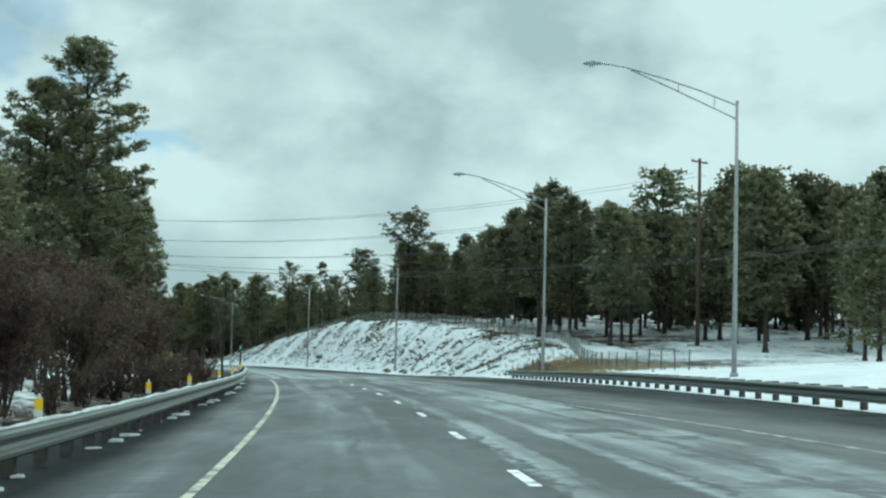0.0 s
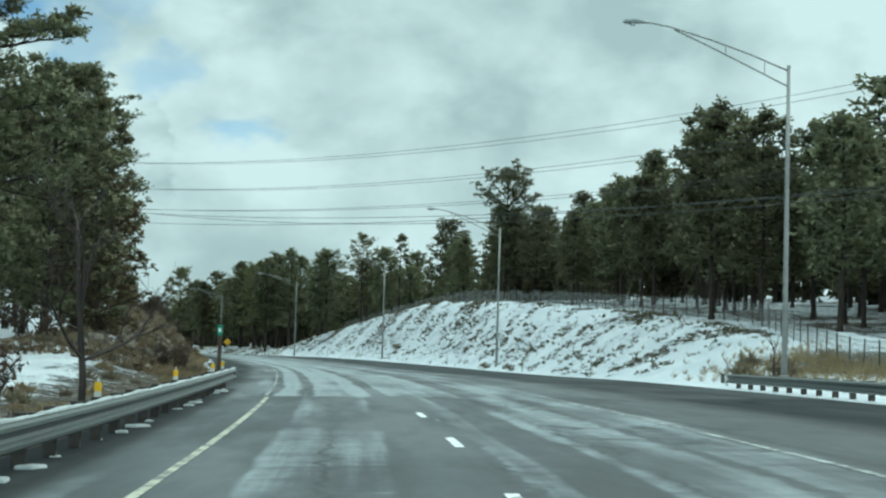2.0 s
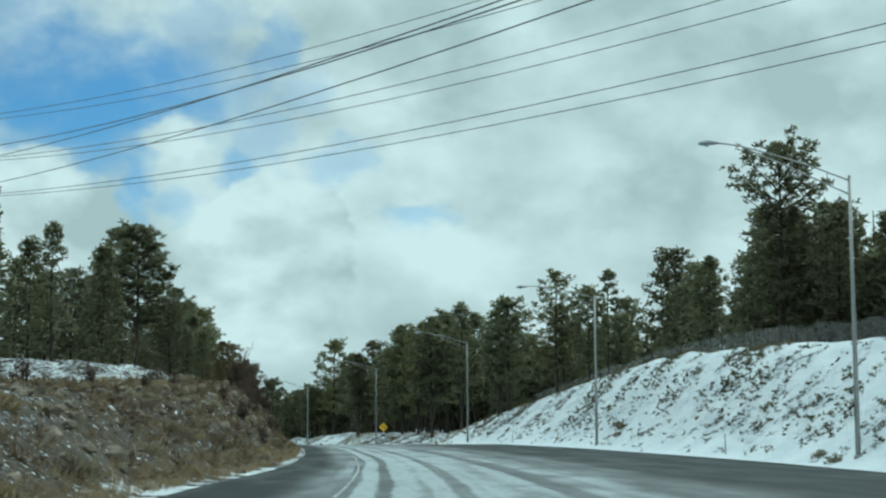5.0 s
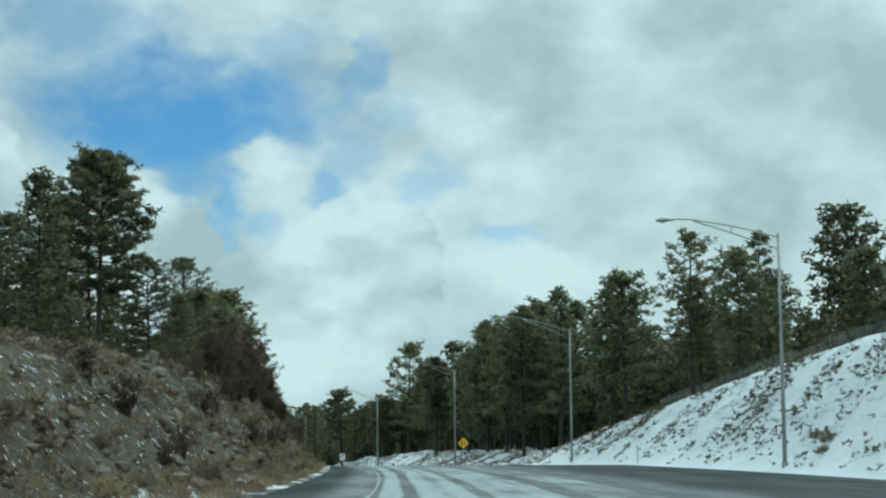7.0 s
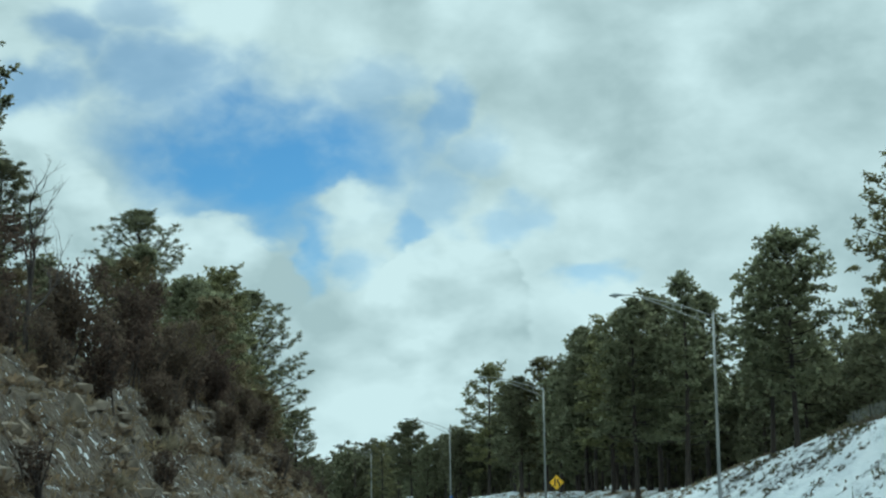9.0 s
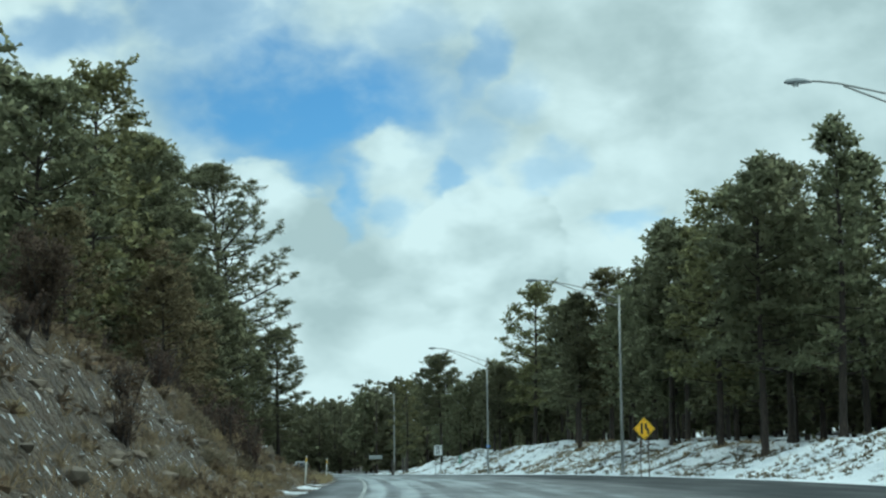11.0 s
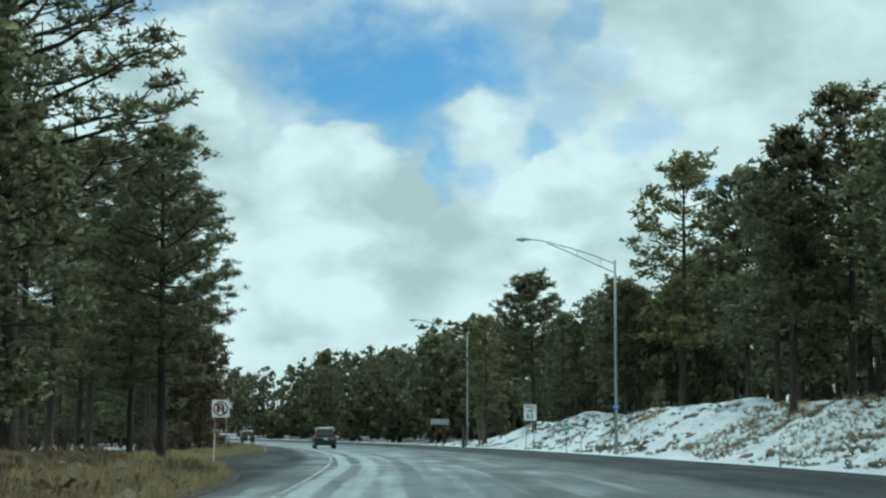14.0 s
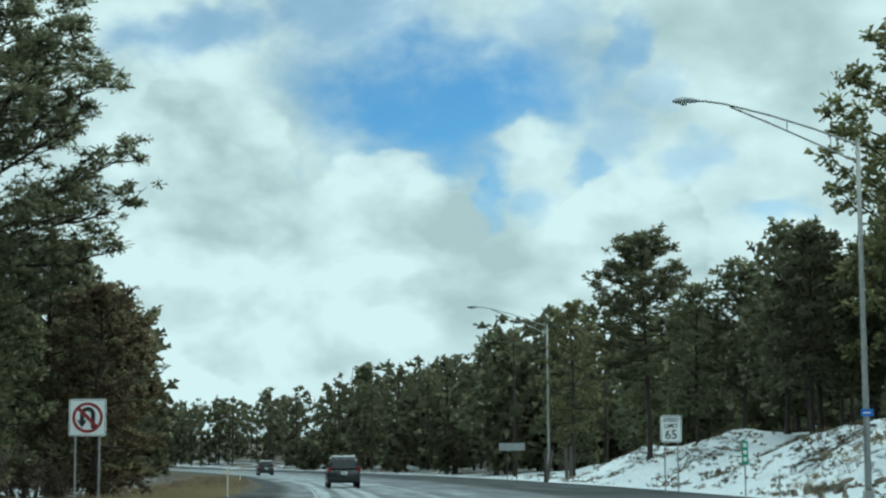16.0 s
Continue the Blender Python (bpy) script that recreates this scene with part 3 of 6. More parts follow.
def build_ground():
    s = spaced([(-600, -160, 40), (-160, 0, 4), (0, 90, 2), (90, 112, 0.9), (112, 400, 0.75), (400, 420, 0.9), (420, 560, 1.4), (560, 780, 5), (780, 1460, 40)])
    u = np.concatenate([spaced([(-800, -120, 60), (-120, -40, 8), (-40, -20, 1.6), (-20, -4, 0.42)]), spaced([(-3, 10, 1.6), (10.4, 30, 0.5), (30, 60, 2.0), (60, 160, 8), (160, 900, 70)])])
    S, U = np.meshgrid(s, u, indexing="ij")
    X, Y = place(S, U)
    Z = ground_z(S, U)
    n, k = S.shape
    verts = np.stack([X, Y, Z], -1).reshape(-1, 3)
    i = np.arange((n - 1) * (k - 1))
    a = (i // (k - 1)) * k + i % (k - 1)
    faces = np.stack([a, a + 1, a + k + 1, a + k], -1)
    # the share of snow: deep on the right, patchy on the dry slope to the left
    r, l = U - RIGHT(S), LEFT(S) - U
    snow = np.where(r > -1, 0.97 - (0.20 + 0.18 * np.clip(rough_field(S, U, 5.0, 23), -0.8, 1)) * smooth(1.2, 4, r) * smooth(130, 160, S) * (1 - 0.5 * smooth(6.5, 8.5, r)), 0.0)
    bare = np.exp(-((S - 119) / 11) ** 2) * smooth(3.5, 6.5, r) * (1 - smooth(11, 18, r))
    snow = np.where(r > 0, snow - 0.75 * bare - 0.35 * smooth(9, 12, r) * smooth(130, 160, S) * (1 - smooth(330, 360, S)) * (1 - smooth(14, 22, r)), snow)
    snow = np.where(r > 0, snow - 0.22 * smooth(385, 400, S) * smooth(2, 6, r) * np.clip(rough_field(S, U, 5, 21), 0, 1), snow)
    snow = np.where(r > 0, snow - 0.35 * smooth(545, 580, S), snow)
    snow = np.where(r > 14, snow - 0.22 - 0.25 * np.clip(rough_field(S, U, 6.0, 27), -0.5, 1), snow)
    slope = smooth(1.0, 2.0, l) * (1 - smooth(5.0, 7.5, l))
    leftsnow = 0.42 - 0.20 * slope * smooth(105, 130, S) + 0.18 * smooth(6, 9, l) + 0.26 * smooth(2.4, 4.6, l) * (1 - smooth(150, 190, S)) - 0.25 * (1 - smooth(1, 4, l)) * smooth(330, 360, S)
    leftsnow = leftsnow + 0.75 * np.exp(-((l - 0.5) / 0.6) ** 2) * smooth(110, 125, S) * np.clip(rough_field(S, U, 2.6, 29) + 0.10, -0.25, 1)
    leftsnow = leftsnow - 0.34 * (1 - smooth(1.2, 3.2, l)) * (1 - smooth(108, 116, S)) + 0.16 * smooth(3, 5, l) * smooth(70, 84, S) * (1 - smooth(115, 130, S)) + 0.20 * smooth(4.6, 6.0, l) * smooth(104, 112, S) * (1 - smooth(150, 165, S))
    leftsnow = leftsnow - 0.10 * smooth(210, 240, S) * (1 - smooth(392, 405, S))
    leftsnow = leftsnow - 0.3 * smooth(375, 385, S) * (1 - smooth(2.0, 4.5, l))
    leftsnow = leftsnow + 0.28 * smooth(392, 402, S) * smooth(3.5, 5.5, l) - 0.5 * smooth(468, 500, S)
    snow = np.where(l > -1, leftsnow, snow)
    mesh = bpy.data.meshes.new("ground")
    mesh.from_pydata(verts.tolist(), [], faces.tolist())
    mesh.attributes.new("snow", "FLOAT", "POINT").data.foreach_set("value", np.clip(snow, 0, 1).reshape(-1))
    plan = np.stack([S, U, Z * 1.3], -1).reshape(-1)
    mesh.attributes.new("plan", "FLOAT_VECTOR", "POINT").data.foreach_set("vector", plan)
    mesh.polygons.foreach_set("use_smooth", [True] * len(mesh.polygons))
    ob = link("ground", mesh, GROUND)
    tagged(ob, "snowy roadside land with dry grass and stony banks", "ground", kind="structure")


def strip(name, s, lo, hi, material_, dz, parent=None, cols=2, uv=False, label=""):
    """A sheet on the road between the two lateral functions."""
    t = np.linspace(0, 1, cols)
    S = np.repeat(s[:, None], cols, 1)
    U = lo(s)[:, None] * (1 - t) + hi(s)[:, None] * t
    X, Y = place(S, U)
    Z = road_z(S, U) + dz
    n = len(s)
    verts = np.stack([X, Y, Z], -1).reshape(-1, 3)
    i = np.arange((n - 1) * (cols - 1))
    a = (i // (cols - 1)) * cols + i % (cols - 1)
    faces = np.stack([a, a + 1, a + cols + 1, a + cols], -1)
    ob = raw(name, verts.tolist(), faces.tolist(), material_, parent, label, True)
    if uv:
        W = (U - LINE(S)).reshape(-1)
        co = np.stack([W, S.reshape(-1)], -1)
        layer = ob.data.uv_layers.new(name="UVMap")
        idx = np.empty(len(ob.data.loops), int)
        ob.data.loops.foreach_get("vertex_index", idx)
        layer.data.foreach_set("uv", co[idx].reshape(-1))
    return ob


TAPER = along([(-120, 7.6), (10, 7.0), (26, 6.45), (34, 5.85), (44, 5.1), (60, 4.8), (100, 4.5)])


def build_road():
    s = np.arange(-150, 781, 2.0)
    road = strip("road", s, LEFT, RIGHT, ROAD, 0.0, cols=24, uv=True)
    tagged(road, "wet grey asphalt highway streaked with slush and wheel tracks", "road", kind="structure")
    strip("yellow_edge_line", np.arange(-150, 98, 2.0), lambda q: LINE(q) - 0.055, lambda q: LINE(q) + 0.055, YELLOW_LINE, 0.006, road, label="worn pale yellow edge line")
    strip("worn_edge_line", np.arange(97, 302, 2.0), lambda q: LINE(q) - 0.12, lambda q: LINE(q) - 0.03, SEAM_LINE, 0.006, road, label="pale edge line half buried in slush")
    strip("worn_edge_line", np.arange(301, 781, 2.0), lambda q: LINE(q) - 0.06, lambda q: LINE(q) + 0.06, EDGE_LINE, 0.006, road, label="pale edge line beside the wet shoulder")
    for k in range(22):
        a = -116.3 + 9.5 * k
        q = np.linspace(a, a + 2.4, 4)
        strip("lane_dash", q, lambda p: LINE(p) + 3.22, lambda p: LINE(p) + 3.35, WHITE_LINE, 0.006, road)
    strip("faded_line", np.arange(-100, 99, 2.0), lambda q: TAPER(q) - 0.06, lambda q: TAPER(q) + 0.06, FADED_LINE, 0.006, road, label="faded white lane line")


build_ground()
build_road()


# ---- guardrails ----
def w_beam(s, u_of, z_of, flip):
    """The folded steel beam, swept along the road. flip: 1 if traffic passes on its right."""
    prof = [(0.0, 0.155), (0.02, 0.15), (0.075, 0.115), (0.08, 0.075), (0.02, 0.04), (0.0, 0.0), (0.02, -0.04), (0.08, -0.075), (0.075, -0.115), (0.02, -0.15), (0.0, -0.155)]
    back = [(x - 0.008, z) for x, z in prof[::-1]]
    ring = prof + back
    verts, faces = [], []
    for q in s:
        for x, z in ring:
            p = on_road(q, float(u_of(q)) + flip * x)
            verts.append((p.x, p.y, p.z + float(z_of(q)) + z))
    n = len(ring)
    for i in range(len(s) - 1):
        for k in range(n):
            a, b = i * n + k, i * n + (k + 1) % n
            faces.append((a, b, b + n, a + n))
    return verts, faces


def guardrail(label, s0, s1, u_of, flip, snow, end, low=0.0):
    rail = thing("guardrail", label, "guardrail", m=Matrix.Translation(on_road((s0 + s1) / 2, float(u_of((s0 + s1) / 2)))))
    inv = rail.matrix_basis.inverted()
    s = np.arange(s0, s1 + 0.1, 1.5)
    top = (lambda q: 0.43 - low)
    v, f = w_beam(s, u_of, top, flip)
    raw("beam", [tuple(inv @ Vector(p)) for p in v], f, RAILSTEEL, rail)
    # posts with blocks behind the beam
    bm = bm_new()
    box(bm, (0, 0, 0.24 - low), (0.15, 0.15, 0.72), 0.01)
    post = part("post", bm, WOODPOST, rail)
    bm = bm_new()
    box(bm, (0, 0, 0.43 - low), (0.19, 0.14, 0.34), 0.012)
    block = part("spacer_block", bm, WOODPOST, rail)
    bm = bm_new()
    box(bm, (flip * 0.22, 0, 0.0), (0.34, 0.56, 0.17), 0.07)
    for v in bm.verts:
        v.co.x += 0.05 * math.sin(v.co.y * 9)
        v.co.z += 0.015 * math.sin(v.co.y * 13 + v.co.x * 7)
    cap = part("drift", bm, OLD_SNOW, rail, "small drift of snow under the beam", True) if snow else None
    first = True
    for q in np.arange(s0 + 0.6, s1, 1.905):
        u = float(u_of(q))
        for ob, off in ((post, -0.29), (block, -0.11), (cap, -0.29)):
            if ob is None:
                continue
            o = ob if first else ob.copy()
            if not first:
                scene.collection.objects.link(o)
            p = on_road(q, u + flip * off)
            size = 0.38 + 0.32 * math.sin(q * 2.7) if ob is cap else 1.0
            o.matrix_basis = inv @ facing(q, p, 25 * math.sin(q * 5.1) if ob is cap else 0, max(0.15, size))
        first = False
    if snow:
        # a ridge of snow along the top of the beam
        verts, faces = [], []
        ss = np.arange(s0, s1 + 0.1, 0.5)
        for i, q in enumerate(ss):
            h = 0.034 + 0.014 * math.sin(q * 1.7) + 0.011 * math.sin(q * 5.3 + 1)
            for x, z in ((0.03, 0.0), (0.035, h * 0.7), (0.0, h), (-0.06, h * 0.8), (-0.07, 0.0)):
                p = inv @ on_road(q, float(u_of(q)) + flip * x, 0.583 + z)
                verts.append(tuple(p))
        for i in range(len(ss) - 1):
            for k in range(4):
                a = i * 5 + k
                faces.append((a, a + 1, a + 6, a + 5))
        raw("snow_ridge", verts, faces, OLD_SNOW, rail, "crusted snow lying on the beam", True)
    if end is not None:
        bm = bm_new()
        box(bm, (0, 0, 0.43 - low), (0.05, 0.42, 0.36), 0.02)
        o = part("end_shoe", bm, RAILSTEEL, rail)
        o.matrix_basis = inv @ facing(end, on_road(end, float(u_of(end)) + flip * 0.03))
    return rail


left_u = along([(-150, -3.35), (18, -3.5), (40, -3.75), (60, -3.7), (75, -3.9), (86, -4.0), (96, -4.02), (105, -4.05), (140, -4.2)])
right_u = along([(-150, 10.9), (50, 10.9), (80, 11.6), (100, 12.7), (113, 13.3), (140, 14.0)])
guardrail("galvanised guardrail with a ridge of snow on its top", -60, 105.2, left_u, 1, True, 105.2)
guardrail("galvanised guardrail on dark posts beside the snowy verge", -60, 113.3, right_u, -1, False, 113.3, 0.08)


def delineator(s, u, dz, label, m_plate):
    d = thing("delineator", label, "road marker", "yellow markers on the guardrail", facing(s, on_road(s, u, dz)))
    bm = bm_new()
    box(bm, (0, 0, 0.0), (0.03, 0.02, 0.6), 0.004)
    part("stalk", bm, POST_WHITE, d)
    bm = bm_new()
    box(bm, (0, -0.012, 0.18), (0.10, 0.012, 0.13), 0.006)
    part("plate", bm, m_plate, d, "yellow reflective plate")
    bm = bm_new()
    box(bm, (0, -0.012, 0.07), (0.10, 0.012, 0.088), 0.006)
    part("plate", bm, POST_WHITE, d, "white lower plate")
    return d


for q in (-2.0, 9.5, 20.3, 32.0, 41.5, 53.5, 64.2, 75.8, 87.3, 98.6, 103.4):
    delineator(q, float(left_u(q)) - 0.28, 0.56, "yellow reflective marker plate on the guardrail post", MARK_YELLOW)


# ---- trees and brush ----
def blades(rng, centres, dirs, count, length, width, spread, scatter=0.1):
    """Many narrow triangles in tufts: needles, leaves or grass."""
    n = len(centres) * count
    c = np.repeat(centres, count, 0)
    d = np.repeat(dirs, count, 0) + rng.normal(0, spread, (n, 3))
    d /= np.linalg.norm(d, axis=1, keepdims=True) + 1e-9
    L = length * rng.uniform(0.6, 1.25, (n, 1))
    side = np.cross(d, rng.normal(0, 1, (n, 3)))
    side /= np.linalg.norm(side, axis=1, keepdims=True) + 1e-9
    W = width * rng.uniform(0.7, 1.3, (n, 1))
    root = c + rng.normal(0, scatter, (n, 3)) * length
    b = root + side * W * 0.5 + d * L * 0.45
    root = root - d * L * 0.15
    verts = np.stack([root, b, root + d * L * 1.1 - side * W * 0.3], 1)
    return verts.reshape(-1, 3), np.arange(n)[:, None] * 3 + np.arange(3)[None, :]


def ball_of(sub):
    bm = bm_new()
    if sub:
        bmesh.ops.create_icosphere(bm, subdivisions=1, radius=1.0)
    else:
        tips = [bm.verts.new(c) for c in ((1.1, 0, -0.5), (-0.55, 0.95, -0.5), (-0.55, -0.95, -0.5), (0, 0, 1.1))]
        for i, j, k in ((0, 1, 3), (1, 2, 3), (2, 0, 3), (0, 2, 1)):
            bm.faces.new((tips[i], tips[j], tips[k]))
    bm.verts.index_update()
    out = np.array([tuple(v.co) for v in bm.verts]), np.array([[v.index for v in f.verts] for f in bm.faces])
    bm.free()
    return out


LUMPS = [ball_of(0), ball_of(1)]


def tufts_of(rng, centres, radius, count, width, axis, fine=0, core=0.6, flat=0.72):
    """Round tufts of needles about the centres: fans that burst outward and upward from a packed, uneven core.
    axis gives the middle of the crown at each centre; the normals round each tuft off within the crown."""
    m = len(centres)
    n = m * count
    size = radius * rng.uniform(0.7, 1.2, (m, 1))
    d = rng.normal(0, 1, (n, 3)) + np.array((0, 0, 0.32))
    d /= np.linalg.norm(d, axis=1, keepdims=True) + 1e-9
    c = np.repeat(centres, count, 0)
    R = np.repeat(size, count, 0)
    side = np.cross(d, rng.normal(0, 1, (n, 3)))
    side /= np.linalg.norm(side, axis=1, keepdims=True) + 1e-9
    squash = np.array((1.0, 1.0, flat))
    L = R * rng.uniform(0.75, 1.2, (n, 1))
    W = width * rng.uniform(0.7, 1.3, (n, 1))
    root = c + d * R * 0.12 * squash
    tip = c + d * L * squash
    fans = np.stack([root, tip + side * W * 0.5, c + d * L * squash * rng.uniform(0.78, 1.0, (n, 1)) - side * W * 0.5], 1)
    ball, tris = LUMPS[fine]
    k = len(ball)
    grow = (0.55 + 0.45 * rng.uniform(0, 1, (m, k, 1))) * size[:, None, :] * core
    lump = centres[:, None, :] + ball[None] * grow * squash
    verts = np.concatenate([fans.reshape(-1, 3), lump.reshape(-1, 3)])
    faces = np.concatenate([np.arange(n)[:, None] * 3 + np.arange(3)[None, :], (tris[None] + (np.arange(m) * k)[:, None, None] + n * 3).reshape(-1, 3)])
    away = centres - axis
    away = away / (np.linalg.norm(away, axis=1, keepdims=True) + 0.6)
    mid = np.concatenate([np.repeat(centres, count * 3, 0), np.repeat(centres, k, 0)])
    big = np.concatenate([np.repeat(away, count * 3, 0), np.repeat(away, k, 0)])
    local = verts - mid
    local = local / (np.linalg.norm(local, axis=1, keepdims=True) + 1e-9)
    nor = local * np.array((0.6, 0.6, 0.22)) + big * np.array((0.55, 0.55, 0.3)) + np.array((0, 0, 0.05))
    nor /= np.linalg.norm(nor, axis=1, keepdims=True) + 1e-9
    return verts, faces, nor


def rounded_raw(name, verts, faces, normals, material_, parent=None):
    """A mesh with smooth shading by the given normals."""
    ob = raw(name, verts.tolist(), faces.tolist(), material_, parent, smooth_=True)
    ob.data.normals_split_custom_set_from_vertices(normals.tolist())
    return ob


def bar_rings(verts, faces, pts, radii, sides):
    """A tapered bar, added to plain lists."""
    base = len(verts)
    for i, p in enumerate(pts):
        d = np.array(pts[min(i + 1, len(pts) - 1)]) - np.array(pts[max(i - 1, 0)])
        d = d / (np.linalg.norm(d) + 1e-9)
        ref = np.array((0.0, 0.0, 1.0)) if abs(d[2]) < 0.8 else np.array((1.0, 0.0, 0.0))
        x = np.cross(d, ref)
        x /= np.linalg.norm(x)
        y = np.cross(d, x)
        for k in range(sides):
            a = 2 * math.pi * k / sides
            verts.append(tuple(np.array(p) + (x * math.cos(a) + y * math.sin(a)) * radii[i]))
        if i:
            for k in range(sides):
                q, w = base + (i - 1) * sides + k, base + (i - 1) * sides + (k + 1) % sides
                faces.append((q, w, w + sides, q + sides))


PINE = "tall ponderosa pine with dark green needles and bare lower trunk"


def crown_reach(shape, q, seed):
    """How far the limbs reach at the share q of the crown's height, of its radius."""
    if shape == "round":
        return math.sin(math.pi * (0.20 + 0.70 * q)) ** 0.7
    if shape == "cone":
        return 0.14 + 0.92 * (1 - q) ** 0.72
    if shape == "flat":
        # a broad round head over a narrow, pointed lower crown
        if q > 0.64:
            return 0.42 + 0.62 * math.sqrt(max(0.0, 1 - ((q - 0.80) / 0.24) ** 2))
        return 0.36 + 0.44 * (1 - q / 0.64) ** 0.8
    if shape == "dome":
        return (0.94 + 0.08 * q) * max(0.12, 1 - q ** 5) ** 0.5
    return (0.84 + 0.22 * math.sin(q * 10 + seed)) * max(0.1, 1 - q ** 3.2) ** 0.5


def pine(seed, height=20.0, bare=0.3, radius=3.0, limbs=40, forks=3, tufts=2, fans=8, shape="round", label=PINE, needles=None, tuft=0.68, width=0.30, inner=0.2, dead=6, fine=0,
         snowy=False, core=0.5, lift=0.0):
    """One pine: a trunk with rising limbs that fork, and a crown of round needle tufts on the forks; it stands at the origin."""
    rng = np.random.RandomState(seed)
    tree = thing("pine_tree", label, "tree", "roadside pines")
    bend = rng.normal(0, 0.02, 2)

    def stem(z):
        q = z / height
        return np.array((bend[0] * height * q * q + 0.10 * math.sin(q * 5 + seed), bend[1] * height * q * q + 0.10 * math.cos(q * 4 + seed), z))

    r0 = 0.010 * height + 0.06
    v, f = [], []
    zs = [-0.6, 0.0, 0.5, 2, 5] + list(np.linspace(7, height * 0.985, 8)) if height > 9 else [-0.4, 0, 0.4, 1.5] + list(np.linspace(2.5, height * 0.98, 5))
    bar_rings(v, f, [stem(z) for z in zs], [r0 * 1.5 if z < 0.2 else r0 * max(0.08, (1 - z / height) ** 0.75) for z in zs], 8)
    cen = []
    z0 = height * bare
    turn = rng.uniform(0, 6)
    up = np.array((0.0, 0.0, 1.0))
    for i in range(limbs):
        q = (i + rng.uniform(0, 1)) / limbs
        reach = max(0.45, radius * crown_reach(shape, q, seed) * rng.uniform(0.80, 1.05))
        z = z0 + (height * 0.95 - z0) * q
        a = turn + i * 2.4 + rng.uniform(-0.5, 0.5)
        out = np.array((math.cos(a), math.sin(a), 0.0))
        across = np.array((-math.sin(a), math.cos(a), 0.0))
        rise = math.radians(-8 + 44 * q ** 1.2 + lift + rng.normal(0, 15 if inner > 0.32 else 7))
        start = stem(max(z0 * 0.9, z - reach * math.sin(max(0.0, rise)) * 0.75))
        pts = [start + (out * math.cos(rise) + up * (math.sin(rise) + 0.16 * k)) * reach * k + rng.normal(0, 0.035, 3) * reach * k for k in (0.0, 0.35, 0.7, 1.0)]
        rr = max(0.016, 0.017 * reach + 0.012)
        if fans > 7:
            bar_rings(v, f, pts[:3] + [pts[2] * 0.4 + pts[3] * 0.6], [rr, rr * 0.78, rr * 0.5, rr * 0.2], 3)
        else:
            bar_rings(v, f, pts[::3], [rr, rr * 0.2], 3)
        m = max(2, int(round(forks * (0.45 + 0.65 * reach / radius))))
        for k in range(m + 1):
            w = 1.0 if k == m else inner + (1 - inner) * (k + rng.uniform(0.1, 0.9)) / m
            j = min(2, int(w / 0.35))
            p = pts[j] + (pts[j + 1] - pts[j]) * min(1.0, (w - 0.35 * j) / (0.35 if j < 2 else 0.30))
            if k == m:
                d = out * 0.3 + up * 0.3
                far = 0.10 * reach
            else:
                d = out * rng.uniform(0.25, 0.8) + across * (1 if k % 2 else -1) * rng.uniform(0.45, 1.0) + up * rng.uniform(0.05, 0.55)
                far = reach * rng.uniform(0.18, 0.36) * (1.2 - 0.5 * w)
            e = p + d * far
            if fans > 9 and k < m:
                bar_rings(v, f, [p, p * 0.5 + e * 0.5 - up * 0.04 * far, e], [rr * 0.4, rr * 0.26, 0.007], 3)
            for _ in range(tufts):
                w = rng.uniform(0.35, 1.12)
                cen.append(p + (e - p) * w + rng.normal(0, 0.62, 3) * tuft * np.array((1, 1, 0.55)) + up * tuft * 0.3)
    for k in range(max(8, int(5.0 * (radius * 0.42 / tuft) ** 2))):
        # the rounded top
        q = rng.uniform(0, 1)
        a = rng.uniform(0, 6.28)
        r = 0.40 * radius * math.sqrt(1 - q * q) * rng.uniform(0.2, 1.0)
        cen.append(stem(height * (0.90 + 0.085 * q)) + np.array((r * math.cos(a), r * math.sin(a), 0)))
    for k in range(dead):
        # dead stubs under the crown
        z = rng.uniform(z0 * 0.5, z0 + 0.12 * height)
        a = rng.uniform(0, 6.28)
        reach = rng.uniform(0.2, 0.55) * radius
        out = np.array((math.cos(a), math.sin(a), rng.uniform(-0.4, 0.1)))
        bar_rings(v, f, [stem(z), stem(z) + out * reach * 0.6, stem(z) + out * reach + np.array((0, 0, -0.15))], [0.03, 0.018, 0.006], 3)
    raw("trunk", v, f, BARK, tree, smooth_=True)
    if snowy:
        # dead lower limbs with a thin line of snow along the top
        for k in range(9):
            z, a = rng.uniform(z0 * 0.6, z0 + 0.30 * height), rng.uniform(0, 6.28)
            out = np.array((math.cos(a), math.sin(a), 0.0)) * rng.uniform(0.3, 0.62) * radius
            bow = rng.uniform(-0.6, 0.5)
            pts = [stem(z) + out * q + np.array((0, 0, bow * q * q + 0.32 * math.sin(4 * q + 2.1 * k) - 0.32 * math.sin(2.1 * k))) for q in (0.0, 0.3, 0.55, 0.8, 1.0)]
            sv, sf = [], []
            bar_rings(sv, sf, pts, [0.02, 0.016, 0.014, 0.012, 0.005], 4)
            raw("snowy_limb", sv, sf, SNOW, tree, "thin bare limb with snow lying on it")
    cen = np.array(cen)
    axis = np.array([stem(min(height, max(0.0, c[2] * 0.8 + 0.2 * height * 0.55))) for c in cen])
    bv, bf, nor = tufts_of(rng, cen, tuft, fans, width, axis, fine, core)
    rounded_raw("crown", bv, bf, nor, needles or NEEDLES, tree)
    return tree


